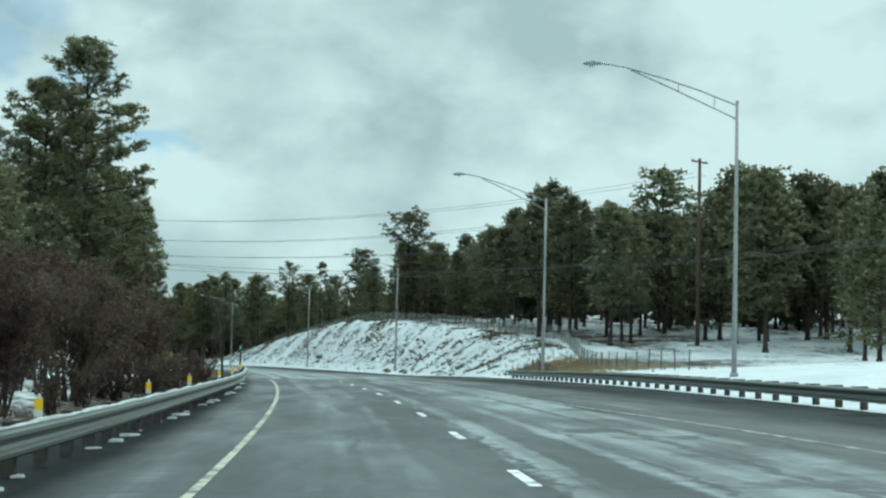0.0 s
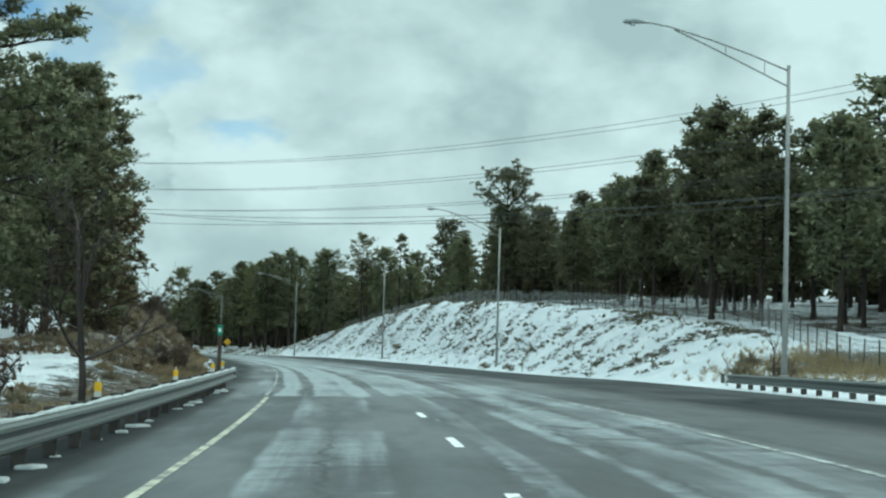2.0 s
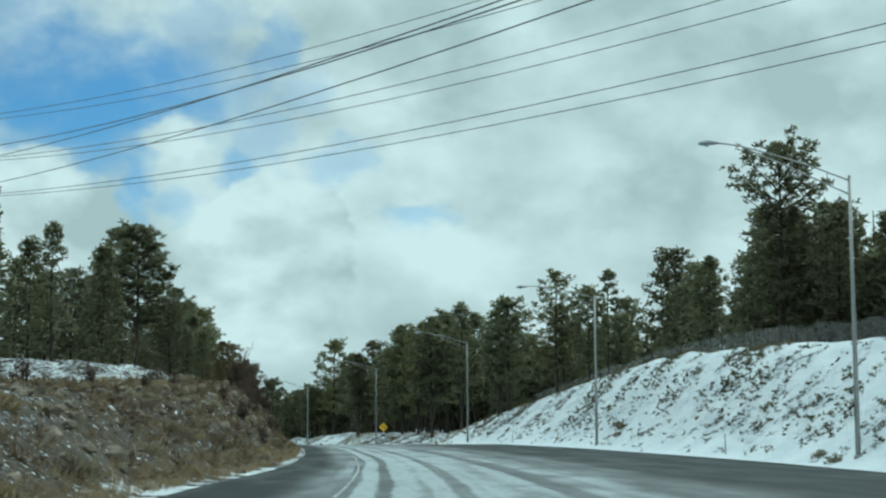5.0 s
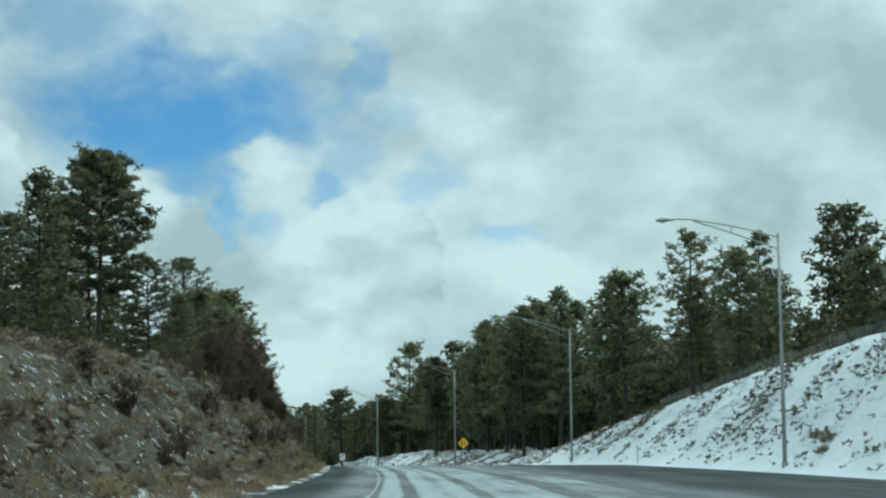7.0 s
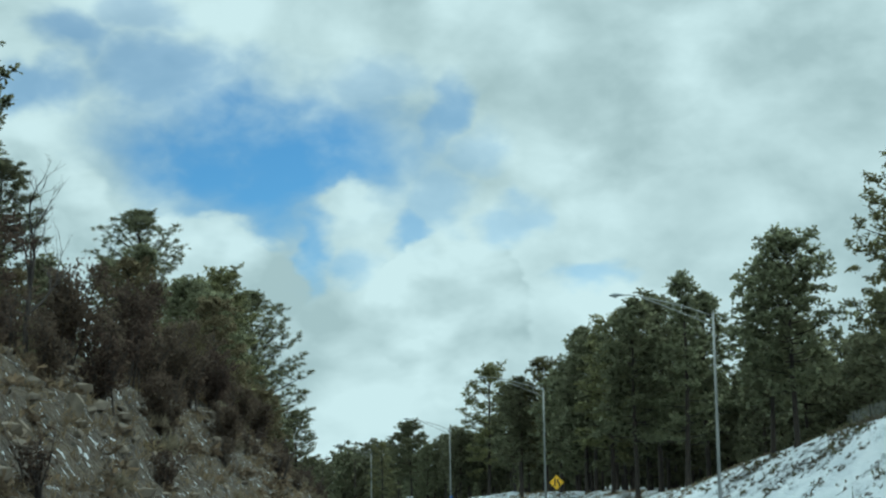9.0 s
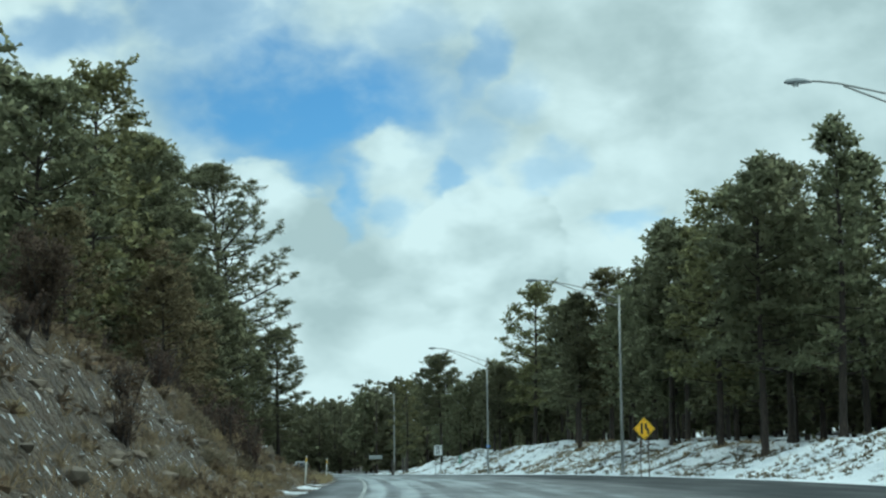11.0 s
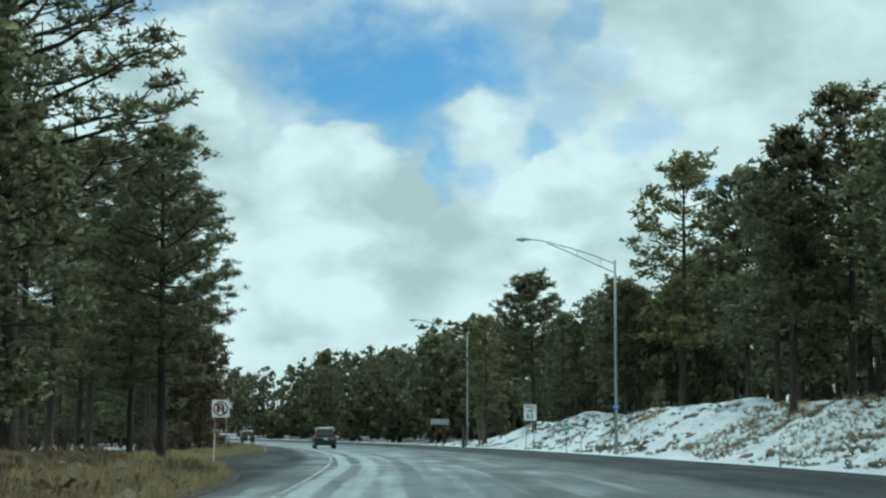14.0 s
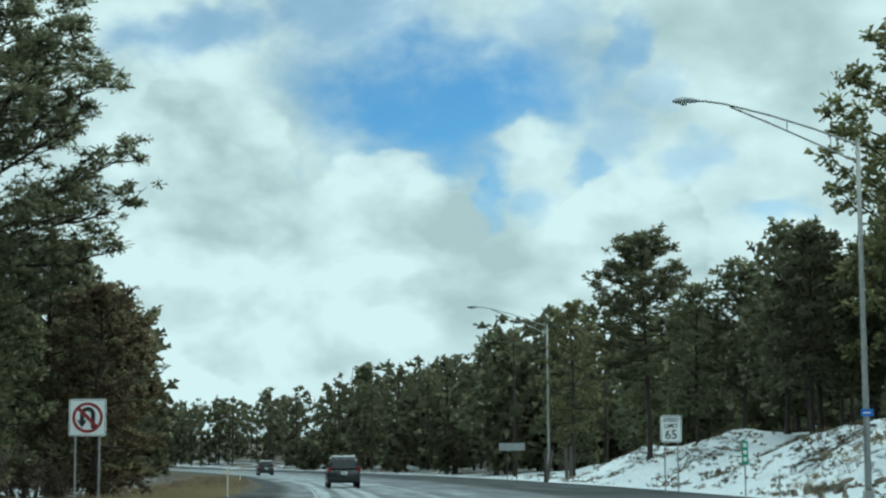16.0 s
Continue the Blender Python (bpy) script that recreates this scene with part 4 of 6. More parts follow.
def oak(seed, height=4.0, radius=2.2, leaves=900, label="", mat_leaf=None, name="oak_bush", category="bush"):
    """A many-stemmed bush with withered leaves."""
    rng = np.random.RandomState(seed)
    bush = thing(name, label, category, "roadside brush")
    v, f, cen, dirs = [], [], [], []
    for i in range(11):
        a = rng.uniform(0, 6.28)
        lean = rng.uniform(0.1, 0.75)
        h = height * rng.uniform(0.6, 1.0)
        out = np.array((math.cos(a), math.sin(a), 0.0)) * radius * lean
        base = np.array((rng.normal(0, 0.18), rng.normal(0, 0.18), -0.2))
        pts = [base + out * k ** 1.3 + np.array((0, 0, h * k)) + rng.normal(0, 0.07, 3) * k for k in (0, .3, .6, 1.0)]
        bar_rings(v, f, pts, [0.045, 0.032, 0.02, 0.006], 4)
        for k in range(10 if height > 2.5 else 6):
            w = rng.uniform(0.25, 1.0)
            j = 0 if w < .3 else (1 if w < .6 else 2)
            p = pts[j] + (pts[j + 1] - pts[j]) * ((w - (0, .3, .6)[j]) / (.3, .3, .4)[j])
            d = np.array((rng.normal(), rng.normal(), abs(rng.normal()) * 0.9 + 0.2))
            d /= np.linalg.norm(d)
            e = p + d * rng.uniform(0.4, 1.0) * height * 0.22
            bar_rings(v, f, [p, (p + e) / 2 + rng.normal(0, 0.03, 3), e], [0.014, 0.009, 0.003], 3)
            n = int(leaves / 110)
            for _ in range(n):
                cen.append(p + (e - p) * rng.uniform(0.2, 1.1) + rng.normal(0, 0.12, 3) * height * 0.3)
                dirs.append(rng.normal(0, 1, 3))
    raw("framework", v, f, TWIG, bush)
    if leaves:
        bv, bf = blades(rng, np.array(cen), np.array(dirs), 2, 0.15, 0.105, 0.9)
        raw("foliage", bv.tolist(), bf.tolist(), mat_leaf or OAK_LEAVES, bush)
    return bush


def sage(seed, size, mat_leaf, label):
    """A low tussock of brush on the bank."""
    rng = np.random.RandomState(seed)
    bush = thing("low_shrub", label, "shrub", "brush on the banks")
    n = 95
    d = rng.normal(0, 1, (n, 3))
    d[:, 2] = np.abs(d[:, 2])
    d /= np.linalg.norm(d, axis=1, keepdims=True)
    cen = d * rng.uniform(0.2, 0.5, (n, 1)) * size * np.array((1.1, 1.1, 0.8)) * (1 + 0.25 * np.sin(5 * d[:, :1] + seed))
    bv, bf = blades(rng, cen, d + np.array((0, 0, 0.5)), 5, 0.26 * size, 0.03 + 0.02 * size, 0.8)
    raw("foliage", bv.tolist(), bf.tolist(), mat_leaf, bush)
    return bush


def bare_tree(seed, height, label):
    rng = np.random.RandomState(seed)
    tree = thing("bare_tree", label, "tree")
    v, f = [], []

    def grow(p, d, length, r, level):
        pts = [p]
        for k in range(3):
            d = d + rng.normal(0, 0.10, 3)
            d[2] += 0.06
            d = d / np.linalg.norm(d)
            pts.append(pts[-1] + d * length / 3)
        bar_rings(v, f, pts, [r, r * 0.85, r * 0.7, r * 0.5], 5 if level < 2 else 3)
        if level < 4:
            for k in range(4 if level else 5):
                w = rng.uniform(0.35, 1.0)
                j = min(2, int(w * 3))
                q = pts[j] + (pts[j + 1] - pts[j]) * (w * 3 - j)
                nd = d + rng.normal(0, 0.55, 3)
                nd[2] = abs(nd[2]) * 0.8 + 0.25
                grow(q, nd / np.linalg.norm(nd), length * rng.uniform(0.45, 0.68), r * 0.45, level + 1)

    grow(np.array((0, 0, -0.2)), np.array((0.08, 0.0, 1.0)), height * 0.5, 0.02 * height ** 0.8, 0)
    raw("branching", v, f, TWIG, tree)
    return tree


def plant(kind, s, u, height=None, turn=None, sink=0.0, rng=random):
    """Puts a copy of a plant on the ground at (s, u), scaled to the height that it shall have."""
    own = kind["h"]
    k = 1.0 if height is None else height / own
    m = facing(s, spot(s, u, -sink), rng.uniform(0, 360) if turn is None else turn, k)
    if kind["used"]:
        ob = copy_thing(kind["ob"], m)
        ob.matrix_basis = m
        return ob
    kind["used"] = True
    kind["ob"].matrix_basis = m
    return kind["ob"]


def kind_of(ob, h):
    top = max([v.co.z for c in ob.children if c.name.startswith("crown") for v in c.data.vertices], default=h)
    return {"ob": ob, "h": top - 0.35 if top > h else h, "used": False}


OLIVE = "ponderosa pine with thin yellowish green needles"
# dense pines of the woods, and the shapes that stand out
DENSE = [kind_of(pine(11, 15, .20, 3.1, 52, 3, 2, 6, "round"), 15), kind_of(pine(12, 15, .26, 3.0, 50, 3, 2, 6, "lumpy"), 15),
         kind_of(pine(13, 16, .16, 3.3, 54, 3, 2, 6, "round"), 16), kind_of(pine(14, 14, .24, 2.9, 48, 3, 2, 6, "round"), 14),
         kind_of(pine(15, 16, .10, 3.4, 56, 3, 2, 6, "cone"), 16), kind_of(pine(16, 15, .28, 3.0, 48, 3, 2, 6, "lumpy"), 15)]
FULL = [kind_of(pine(17, 14, .06, 3.9, 52, 6, 3, 10, "cone", "broad dense pine with branches down to the ground", tuft=.40, width=.13, snowy=True), 14),
        kind_of(pine(18, 12, .08, 3.4, 48, 6, 3, 10, "round", "dense bushy pine with branches down to the ground", tuft=.38, width=.13), 12)]
# fine-needled pines for the places close to the road
CLOSE = [kind_of(pine(36, 15, .24, 3.4, 48, 7, 4, 17, "round", tuft=.30, width=.055), 15), kind_of(pine(37, 16, .28, 3.3, 48, 7, 4, 17, "lumpy", tuft=.30, width=.055), 16)]
NEAR = [kind_of(pine(19, 15, .24, 3.2, 52, 4, 3, 8, "round", tuft=.50, width=.20), 15), kind_of(pine(20, 16, .28, 3.1, 52, 4, 3, 8, "lumpy", tuft=.50, width=.20), 16),
        kind_of(pine(30, 15, .22, 3.1, 42, 4, 3, 8, "round", OLIVE, NEEDLES_SUNLIT, tuft=.44, width=.15, core=.5), 15)]
POINTED = kind_of(pine(21, 16, .2, 2.8, 40, 4, 3, 8, "cone", "pointed ponderosa pine with an open crown", tuft=.42, width=.16), 16)
SPARSE = kind_of(pine(22, 17, .30, 2.6, 26, 4, 3, 9, "lumpy", "thin tall pine with gaps in its crown", tuft=.42, width=.15), 17)
TALL = kind_of(pine(23, 22, .14, 4.6, 56, 8, 4, 11, "round", "very tall ponderosa pine with open layered branches", tuft=.36, width=.11, inner=.35, core=.55), 22)
OPEN = kind_of(pine(28, 21, .28, 5.3, 62, 9, 3, 16, "dome", "tall open pine with long dark bare-looking limbs", tuft=.32, width=.06, inner=.36, snowy=True, core=.5, lift=13), 21)
BROAD = kind_of(pine(38, 17.5, .31, 5.3, 68, 9, 4, 20, "round", "broad open-limbed ponderosa pine with a tall bare trunk", tuft=.34, width=.055, inner=.25, lift=6), 17.5)
FLAT = kind_of(pine(24, 18, .14, 4.3, 62, 5, 3, 9, "flat", "old tall pine with a broad flat crown and dead limbs", tuft=.46, width=.16, dead=16), 18)
LIGHT = kind_of(pine(25, 15, .22, 3.2, 32, 4, 3, 8, "round", OLIVE, NEEDLES_SUNLIT, tuft=.42, width=.14, core=.45), 15)
TIERED = kind_of(pine(26, 16, .34, 3.6, 46, 7, 4, 10, "round", "round-topped pine with layered branches", tuft=.42, width=.14, inner=.3), 16)
YOUNG = kind_of(pine(27, 7, .04, 1.8, 30, 3, 2, 8, "cone", "small bushy young pine", tuft=.34, width=.13), 7)
RUSTY = kind_of(pine(29, 9, .05, 2.7, 36, 4, 3, 9, "round", "bushy small pine with rusty brown needles", NEEDLES_RUSTY, tuft=.36, width=.12), 9)
OAKS = [kind_of(oak(31, 4.2, 2.3, 2700, "leggy oak bush with withered red-brown leaves"), 4.2), kind_of(oak(32, 3.4, 2.0, 2500, "dense oak bush with withered brown leaves"), 3.4),
        kind_of(oak(33, 3.0, 1.8, 900, "thin grey bush with few dry leaves"), 3.0)]
LOW_OAKS = [kind_of(oak(34, 2.0, 1.4, 450, "low bush with dry brown leaves on the bank"), 2.0), kind_of(oak(35, 1.8, 1.3, 340, "low grey-brown bush on the bank"), 1.8)]
SAGES = [kind_of(sage(41, 1.0, SAGE, "low grey-brown brush on the stony bank"), 1.0), kind_of(sage(42, 1.0, SAGE, "low dry brush on the stony bank"), 1.0),
         kind_of(sage(43, 1.0, STRAW, "tussock of straw-coloured grass"), 1.0)]
BARE = kind_of(bare_tree(51, 6.0, "bare leaning tree with thin grey twigs"), 6.0)

def pine_to(kind, s, u, top):
    """A pine at (s, u) whose tip is at the height top."""
    return plant(kind, s, u, top - float(ground_z(s, u)) + 0.1, sink=0.1)


# pines that stand out: (kind, s, u, height of the tip); right of the road, then left
for kind, s, u, top in ((FLAT, 261, 32.5, 25.6), (NEAR[2], 481, 27, 22.0), (DENSE[0], 487, 30, 14.5), (DENSE[2], 467, 32, 16.0), (DENSE[1], 495, 27, 12.5), (NEAR[0], 487, 24, 12.5), (DENSE[0], 493, 24.5, 13.0), (DENSE[3], 503, 25, 12.0), (POINTED, 370, 24.7, 20.6), (LIGHT, 317, 25.3, 20.0), (TIERED, 513, 21.3, 15.1),
                        (DENSE[0], 324, 42, 23.7), (SPARSE, 320, 32, 20.5), (DENSE[1], 229, 32.6, 16.6), (NEAR[0], 332, 22.9, 18.6), (DENSE[3], 336, 22.5, 16.8),
                        (NEAR[1], 373.5, 20.9, 18.7), (NEAR[0], 157, 27.4, 17.2), (NEAR[1], 162, 25.6, 17.6), (DENSE[3], 168, 29, 15.5), (DENSE[0], 152, 31, 15.0), (DENSE[2], 175, 32, 15.0), (SPARSE, 190, 33, 15.5), (DENSE[1], 320, 26.8, 16.6), (NEAR[0], 461, 26.4, 18.2),
                        (LIGHT, 534, 20.5, 11.9), (DENSE[1], 566, 20, 11.4), (DENSE[4], 662, 22, 12.4), (YOUNG, 474, 23.5, 4.0), (NEAR[2], 438, 25.6, 19.2), (NEAR[0], 448, 30, 18.0),
                        (DENSE[5], 268, 36, 20.0), (DENSE[2], 250, 33.5, 18.0), (NEAR[0], 382, 25, 20.6), (NEAR[2], 385, 21.2, 18.8), (TIERED, 402, 23.2, 18.6), (NEAR[1], 376, 28, 19.5), (NEAR[1], 206, 34, 20.6), (NEAR[0], 214, 33, 19.2), (DENSE[1], 220, 35, 18.8), (NEAR[0], 176, 30, 20.7), (DENSE[0], 183, 33, 19.5), (DENSE[2], 162, 38, 21.0), (DENSE[1], 141, 38, 18.6), (DENSE[0], 143, 45, 18.5), (DENSE[3], 197, 37, 20.5), (DENSE[5], 221, 30, 16.2), (DENSE[4], 151, 40, 18.0), (DENSE[2], 190, 38, 19.2), (DENSE[0], 216, 40, 19.4), (DENSE[5], 240, 37, 18.5),
                        (NEAR[1], 410, 24.2, 19.9), (DENSE[0], 405, 28, 18.8), (DENSE[2], 395, 24, 17.4), (DENSE[1], 412, 28.5, 18.6), (DENSE[3], 391, 28, 18.0), (NEAR[1], 438, 22.3, 16.6), (DENSE[2], 420, 25.2, 17.4)):
    pine_to(kind, s, u, top)
for kind, s, u, top in ((TALL, 115, -14.8, 22.0), (CLOSE[0], 111, -16.8, 18.5), (CLOSE[1], 119, -15.6, 17.5), (TIERED, 285, -20.0, 21.2), (POINTED, 252, -24, 17.0), (DENSE[4], 262, -27, 17.0), (DENSE[4], 276, -22.5, 18.0), (CLOSE[0], 288, -17.2, 14.4), (TALL, 295, -22, 22.0),
                        (OPEN, 325, -16.8, 18.7), (FULL[1], 393, -11.2, 11.5), (OPEN, 401, -11.4, 23.2), (CLOSE[0], 406, -7.3, 11.2), (CLOSE[1], 410, -8.8, 9.0), (TALL, 401, -17.0, 21.5), (CLOSE[0], 389, -17.0, 21.5),
                        (BROAD, 452, -12.0, 16.2), (CLOSE[1], 436, -13.6, 15.5), (CLOSE[0], 429, -14.6, 14.5), (FULL[1], 129, -13.4, 13.6), (FULL[0], 136, -12.6, 9.5), (OPEN, 158, -15.7, 18.4), (FULL[1], 139, -13.2, 13.2), (RUSTY, 134, -11.5, 9.0), (RUSTY, 141, -12.4, 7.5), (DENSE[4], 122, -19.0, 14.5), (DENSE[4], 84, -16.5, 9.5), (DENSE[2], 92, -17.5, 11.0), (DENSE[4], 72, -18.0, 9.0), (DENSE[2], 100, -16.0, 9.5), (SPARSE, 108, -17.5, 15.5),
                        (FULL[1], 456, -12.6, 7.4), (CLOSE[1], 470, -12.4, 9.4), (FULL[1], 465, -11.6, 8.4), (CLOSE[0], 478, -11.0, 8.0), (CLOSE[1], 462, -14.0, 9.6), (CLOSE[0], 461, -17.0, 13.0), (RUSTY, 462, -9.4, 6.6), (RUSTY, 468, -10.3, 7.2), (FULL[1], 474, -10.6, 7.6), (RUSTY, 480, -12.5, 6.0), (FULL[1], 488, -13.5, 7.0),
                        (CLOSE[1], 367, -14.5, 19.2), (CLOSE[0], 374, -16.0, 20.5), (CLOSE[1], 380, -15.5, 21.6), (NEAR[2], 343, -14.0, 17.6), (RUSTY, 352, -12.6, 11.5), (RUSTY, 359, -11.8, 9.5), (FULL[0], 372, -14.0, 15.0), (CLOSE[0], 386, -13.2, 17.5), (RUSTY, 252, -12.8, 6.2), (RUSTY, 262, -13.2, 7.2), (RUSTY, 269, -12.4, 7.6), (RUSTY, 286, -12.4, 10.2), (RUSTY, 305, -11.2, 11.0), (RUSTY, 297, -11.8, 9.0), (RUSTY, 308, -12.4, 9.4), (RUSTY, 324, -11.6, 9.0), (RUSTY, 341, -10.8, 9.0), (FULL[0], 312, -15.5, 14.5), (DENSE[2], 320, -14.0, 14.0), (FULL[1], 332, -14.0, 14.5), (DENSE[4], 338, -16.0, 16.0), (FULL[0], 350, -15.0, 15.5), (CLOSE[1], 419, -14.0, 13.5), (FULL[0], 383, -15.0, 15.0), (FULL[1], 376, -12.5, 13.0), (FULL[0], 366, -15.0, 15.0)):
    pine_to(kind, s, u, top)

# the woods on both sides
wood = random.Random(5)
TAKEN = [(261, 32.5), (481, 27), (370, 24.7), (317, 25.3), (513, 21.3), (324, 42), (320, 32), (229, 32.6), (157, 27.4), (162, 25.6), (461, 27), (437, 24),
         (115, -14.8), (285, -20.7), (252, -24), (288, -17), (295, -22), (332, -17.5), (393, -9.2), (408, -9.5), (452, -12.0), (436, -13.6), (429, -14.6), (129, -14), (138.5, 33.8), (447, -12.5)]


def scatter(n, s0, s1, u0, u1, h0, h1, gap, kinds, edge=0.0):
    made = 0
    for _ in range(n * 14):
        if made >= n:
            break
        s, u = wood.uniform(s0, s1), wood.uniform(u0, u1)
        if any((s - a) ** 2 + (u - b) ** 2 < gap * gap for a, b in TAKEN):
            continue
        TAKEN.append((s, u))
        kind, h = wood.choice(kinds), wood.uniform(h0, h1)
        plant(kind, s, u, h * (0.55 if abs(u) < edge else 1.0), sink=0.1, rng=wood)
        made += 1


MIXED = DENSE + DENSE + [LIGHT, NEAR[1]]
LOW = [DENSE[2], DENSE[4], DENSE[4]]
scatter(10, 108, 135, 36, 75, 11.5, 13.5, 4.2, MIXED)
scatter(11, 143, 186, 27, 42, 11, 13, 3.2, [DENSE[1], DENSE[5], NEAR[1]])
scatter(22, 132, 175, 34, 66, 12.5, 15.0, 4.0, MIXED)
scatter(26, 165, 300, 30, 46, 9.5, 13.5, 3.2, MIXED)
scatter(15, 300, 370, 26, 46, 10, 15, 3.2, MIXED)
scatter(26, 370, 470, 24, 44, 11, 14.5, 3.4, NEAR + DENSE)
scatter(13, 470, 560, 22, 42, 8, 11.5, 3.2, MIXED)
scatter(9, 90, 175, -45, -16, 10, 14, 4.0, DENSE)
scatter(9, 175, 270, -50, -25, 9, 12.5, 4.0, DENSE)
scatter(18, 270, 350, -32, -13.5, 8, 11.5, 3.2, LOW, edge=16.0)
scatter(14, 350, 415, -30, -14.5, 10, 15, 3.2, LOW + DENSE)
scatter(8, 415, 460, -34, -20.0, 8, 12, 3.4, DENSE)
scatter(14, 460, 540, -30, -15.0, 6, 9.5, 3.2, DENSE)


def far_woods(name, label, rows, seed, low=0.2):
    """Woods too deep to count, in one mesh: trunks and ragged crowns of needles."""
    rng = np.random.RandomState(seed)
    s, u, h = [], [], []
    for n, s0, s1, u0, u1, h0, h1 in rows:
        s.append(rng.uniform(s0, s1, n)); u.append(rng.uniform(u0, u1, n)); h.append(rng.uniform(h0, h1, n))
    s, u, h = np.concatenate(s), np.concatenate(u), np.concatenate(h)
    x, y = place(s, u)
    z = ground_z(s, u)
    n, k = len(s), 30
    # round clumps of needles through a domed crown, heaviest in its shell
    q = (np.arange(k)[None, :] + rng.uniform(0, 1, (n, k))) / k
    r = (0.235 * h)[:, None] * np.sin(np.pi * np.clip(0.2 + 0.68 * q, 0, 1)) ** 0.7 * np.sqrt(rng.uniform(0.1, 1, (n, k)))
    a = rng.uniform(0, 2 * np.pi, (n, k))
    cen = np.stack([x[:, None] + r * np.cos(a), y[:, None] + r * np.sin(a), z[:, None] + h[:, None] * (low + (0.95 - low) * q)], -1).reshape(-1, 3)
    axis = np.stack([np.repeat(x, k), np.repeat(y, k), np.repeat(z + h * 0.5, k)], -1)
    bv, bf, nor = tufts_of(rng, cen, 1.05, 6, 0.62, axis, 0, 0.8, 0.85)
    ob = rounded_raw(name, bv, bf, nor, SHADED_NEEDLES)
    tagged(ob, label, "woods", kind="stuff")
    tv, tf = [], []
    for i in range(n):
        p = np.array((x[i], y[i], z[i]))
        bar_rings(tv, tf, [p - (0, 0, 0.4), p + (0, 0, h[i] * 0.5), p + (0, 0, h[i] * 0.95)], [0.2, 0.14, 0.04], 5)
    raw("trunks", tv, tf, BARK, ob)


far_woods("far_woods", "deep dark pine woods beyond the snowy bank", [(80, 125, 190, 60, 120, 12.5, 15), (90, 170, 300, 46, 90, 11, 14.5), (60, 290, 400, 44, 90, 11, 15), (70, 390, 560, 42, 85, 12, 16), (30, 95, 130, 75, 140, 10, 12.5), (60, 430, 560, 30, 60, 10, 14), (60, 370, 470, 40, 60, 11, 15), (70, 165, 330, 36, 58, 6, 9.5), (40, 330, 470, 32, 56, 6, 9.5)], 81, 0.08)
far_woods("far_woods", "dark pine woods on the far side of the bend", [(100, 550, 800, 19, 70, 13.5, 17), (130, 540, 800, -70, -13, 13.8, 17.8), (80, 560, 760, -45, -12, 13.0, 17.0), (50, 560, 720, 19, 45, 13, 16.5), (110, 545, 740, -50, -12, 4, 7.5), (80, 545, 740, 18.5, 48, 4, 7.5), (60, 440, 560, -70, -28, 8, 12), (70, 500, 620, -42, -13.5, 10, 14), (60, 280, 440, -70, -32, 8, 12), (40, 90, 270, -80, -45, 9, 13), (130, 790, 900, -60, 60, 13, 17)], 82, 0.06)

# oak brush behind the left guardrail and on the bluff
brush = random.Random(8)
for s, u, h in ((34, -7.0, 4.6), (38, -8.4, 5.2), (44, -7.2, 4.8), (49, -9.5, 5.6), (54, -7.6, 4.6), (60, -8.6, 5.6), (66, -7.4, 4.2), (70, -9.4, 5.4), (76, -8.0, 4.6), (30, -8.6, 4.4),
                (26, -7.4, 3.6), (57, -11.0, 6.0), (64, -11.5, 6.0), (41, -11.0, 5.6), (82, -10.4, 3.4)):
    plant(brush.choice(OAKS[:2]) if s < 73 else OAKS[2], s, u, h * 0.74, sink=0.05, rng=brush)
for _ in range(26):
    plant(brush.choice(LOW_OAKS), brush.uniform(12, 82), brush.uniform(-8.0, -5.4), brush.uniform(1.0, 2.0), sink=0.05, rng=brush)
for s, u, h in ((331, -6.7, 1.7), (333, -7.6, 1.9), (335.5, -6.9, 1.8), (338, -7.8, 1.8), (329, -7.9, 1.6), (121, -7.6, 1.3), (125, -7.0, 1.2), (129, -7.4, 1.4), (134, -7.6, 1.3)):
    plant(LOW_OAKS[0], s, u, h, sink=0.05, rng=brush)
for _ in range(44):
    s = brush.uniform(62, 112)
    plant(brush.choice(SAGES), s, float(LEFT(s)) - brush.uniform(0.1, 3.4), brush.uniform(0.3, 0.65), sink=0.04, rng=brush)
plant(BARE, 79.5, -5.0, 5.4, turn=30)
plant(BARE, 262, -10.5, 5.0, turn=200)
for s, u, h in ((258, -10.4, 1.8), (262, -10.0, 2.0), (266, -9.6, 2.4), (270, -10.2, 2.4), (275, -10.0, 2.6), (280, -10.8, 2.6), (285, -10.0, 2.6), (254, -9.6, 1.8), (292, -10.0, 2.6)):
    plant(OAKS[2], s, u, h, sink=0.05, rng=brush)
for s, u, h in ((252, -10.6, 2.2), (259, -11.0, 2.6), (266, -10.6, 2.6), (273, -10.2, 2.8), (281, -10.2, 2.6), (290, -9.8, 2.4), (299, -9.6, 2.4), (310, -9.4, 2.2), (270, -8.8, 1.8), (284, -8.6, 1.8)):
    plant(OAKS[1], s, u, h, sink=0.05, rng=brush)
for s0, s1, n, u0, u1, h0, h1 in ((112, 175, 14, -19, -11, 0.9, 2.0), (175, 225, 10, -17, -10, 0.8, 1.5), (215, 345, 44, -13, -7.6, 0.7, 1.7), (385, 470, 16, -16, -9.5, 1.0, 2.2)):
    for _ in range(n):
        plant(brush.choice(LOW_OAKS), brush.uniform(s0, s1), brush.uniform(u0, u1), brush.uniform(h0, h1), sink=0.05, rng=brush)
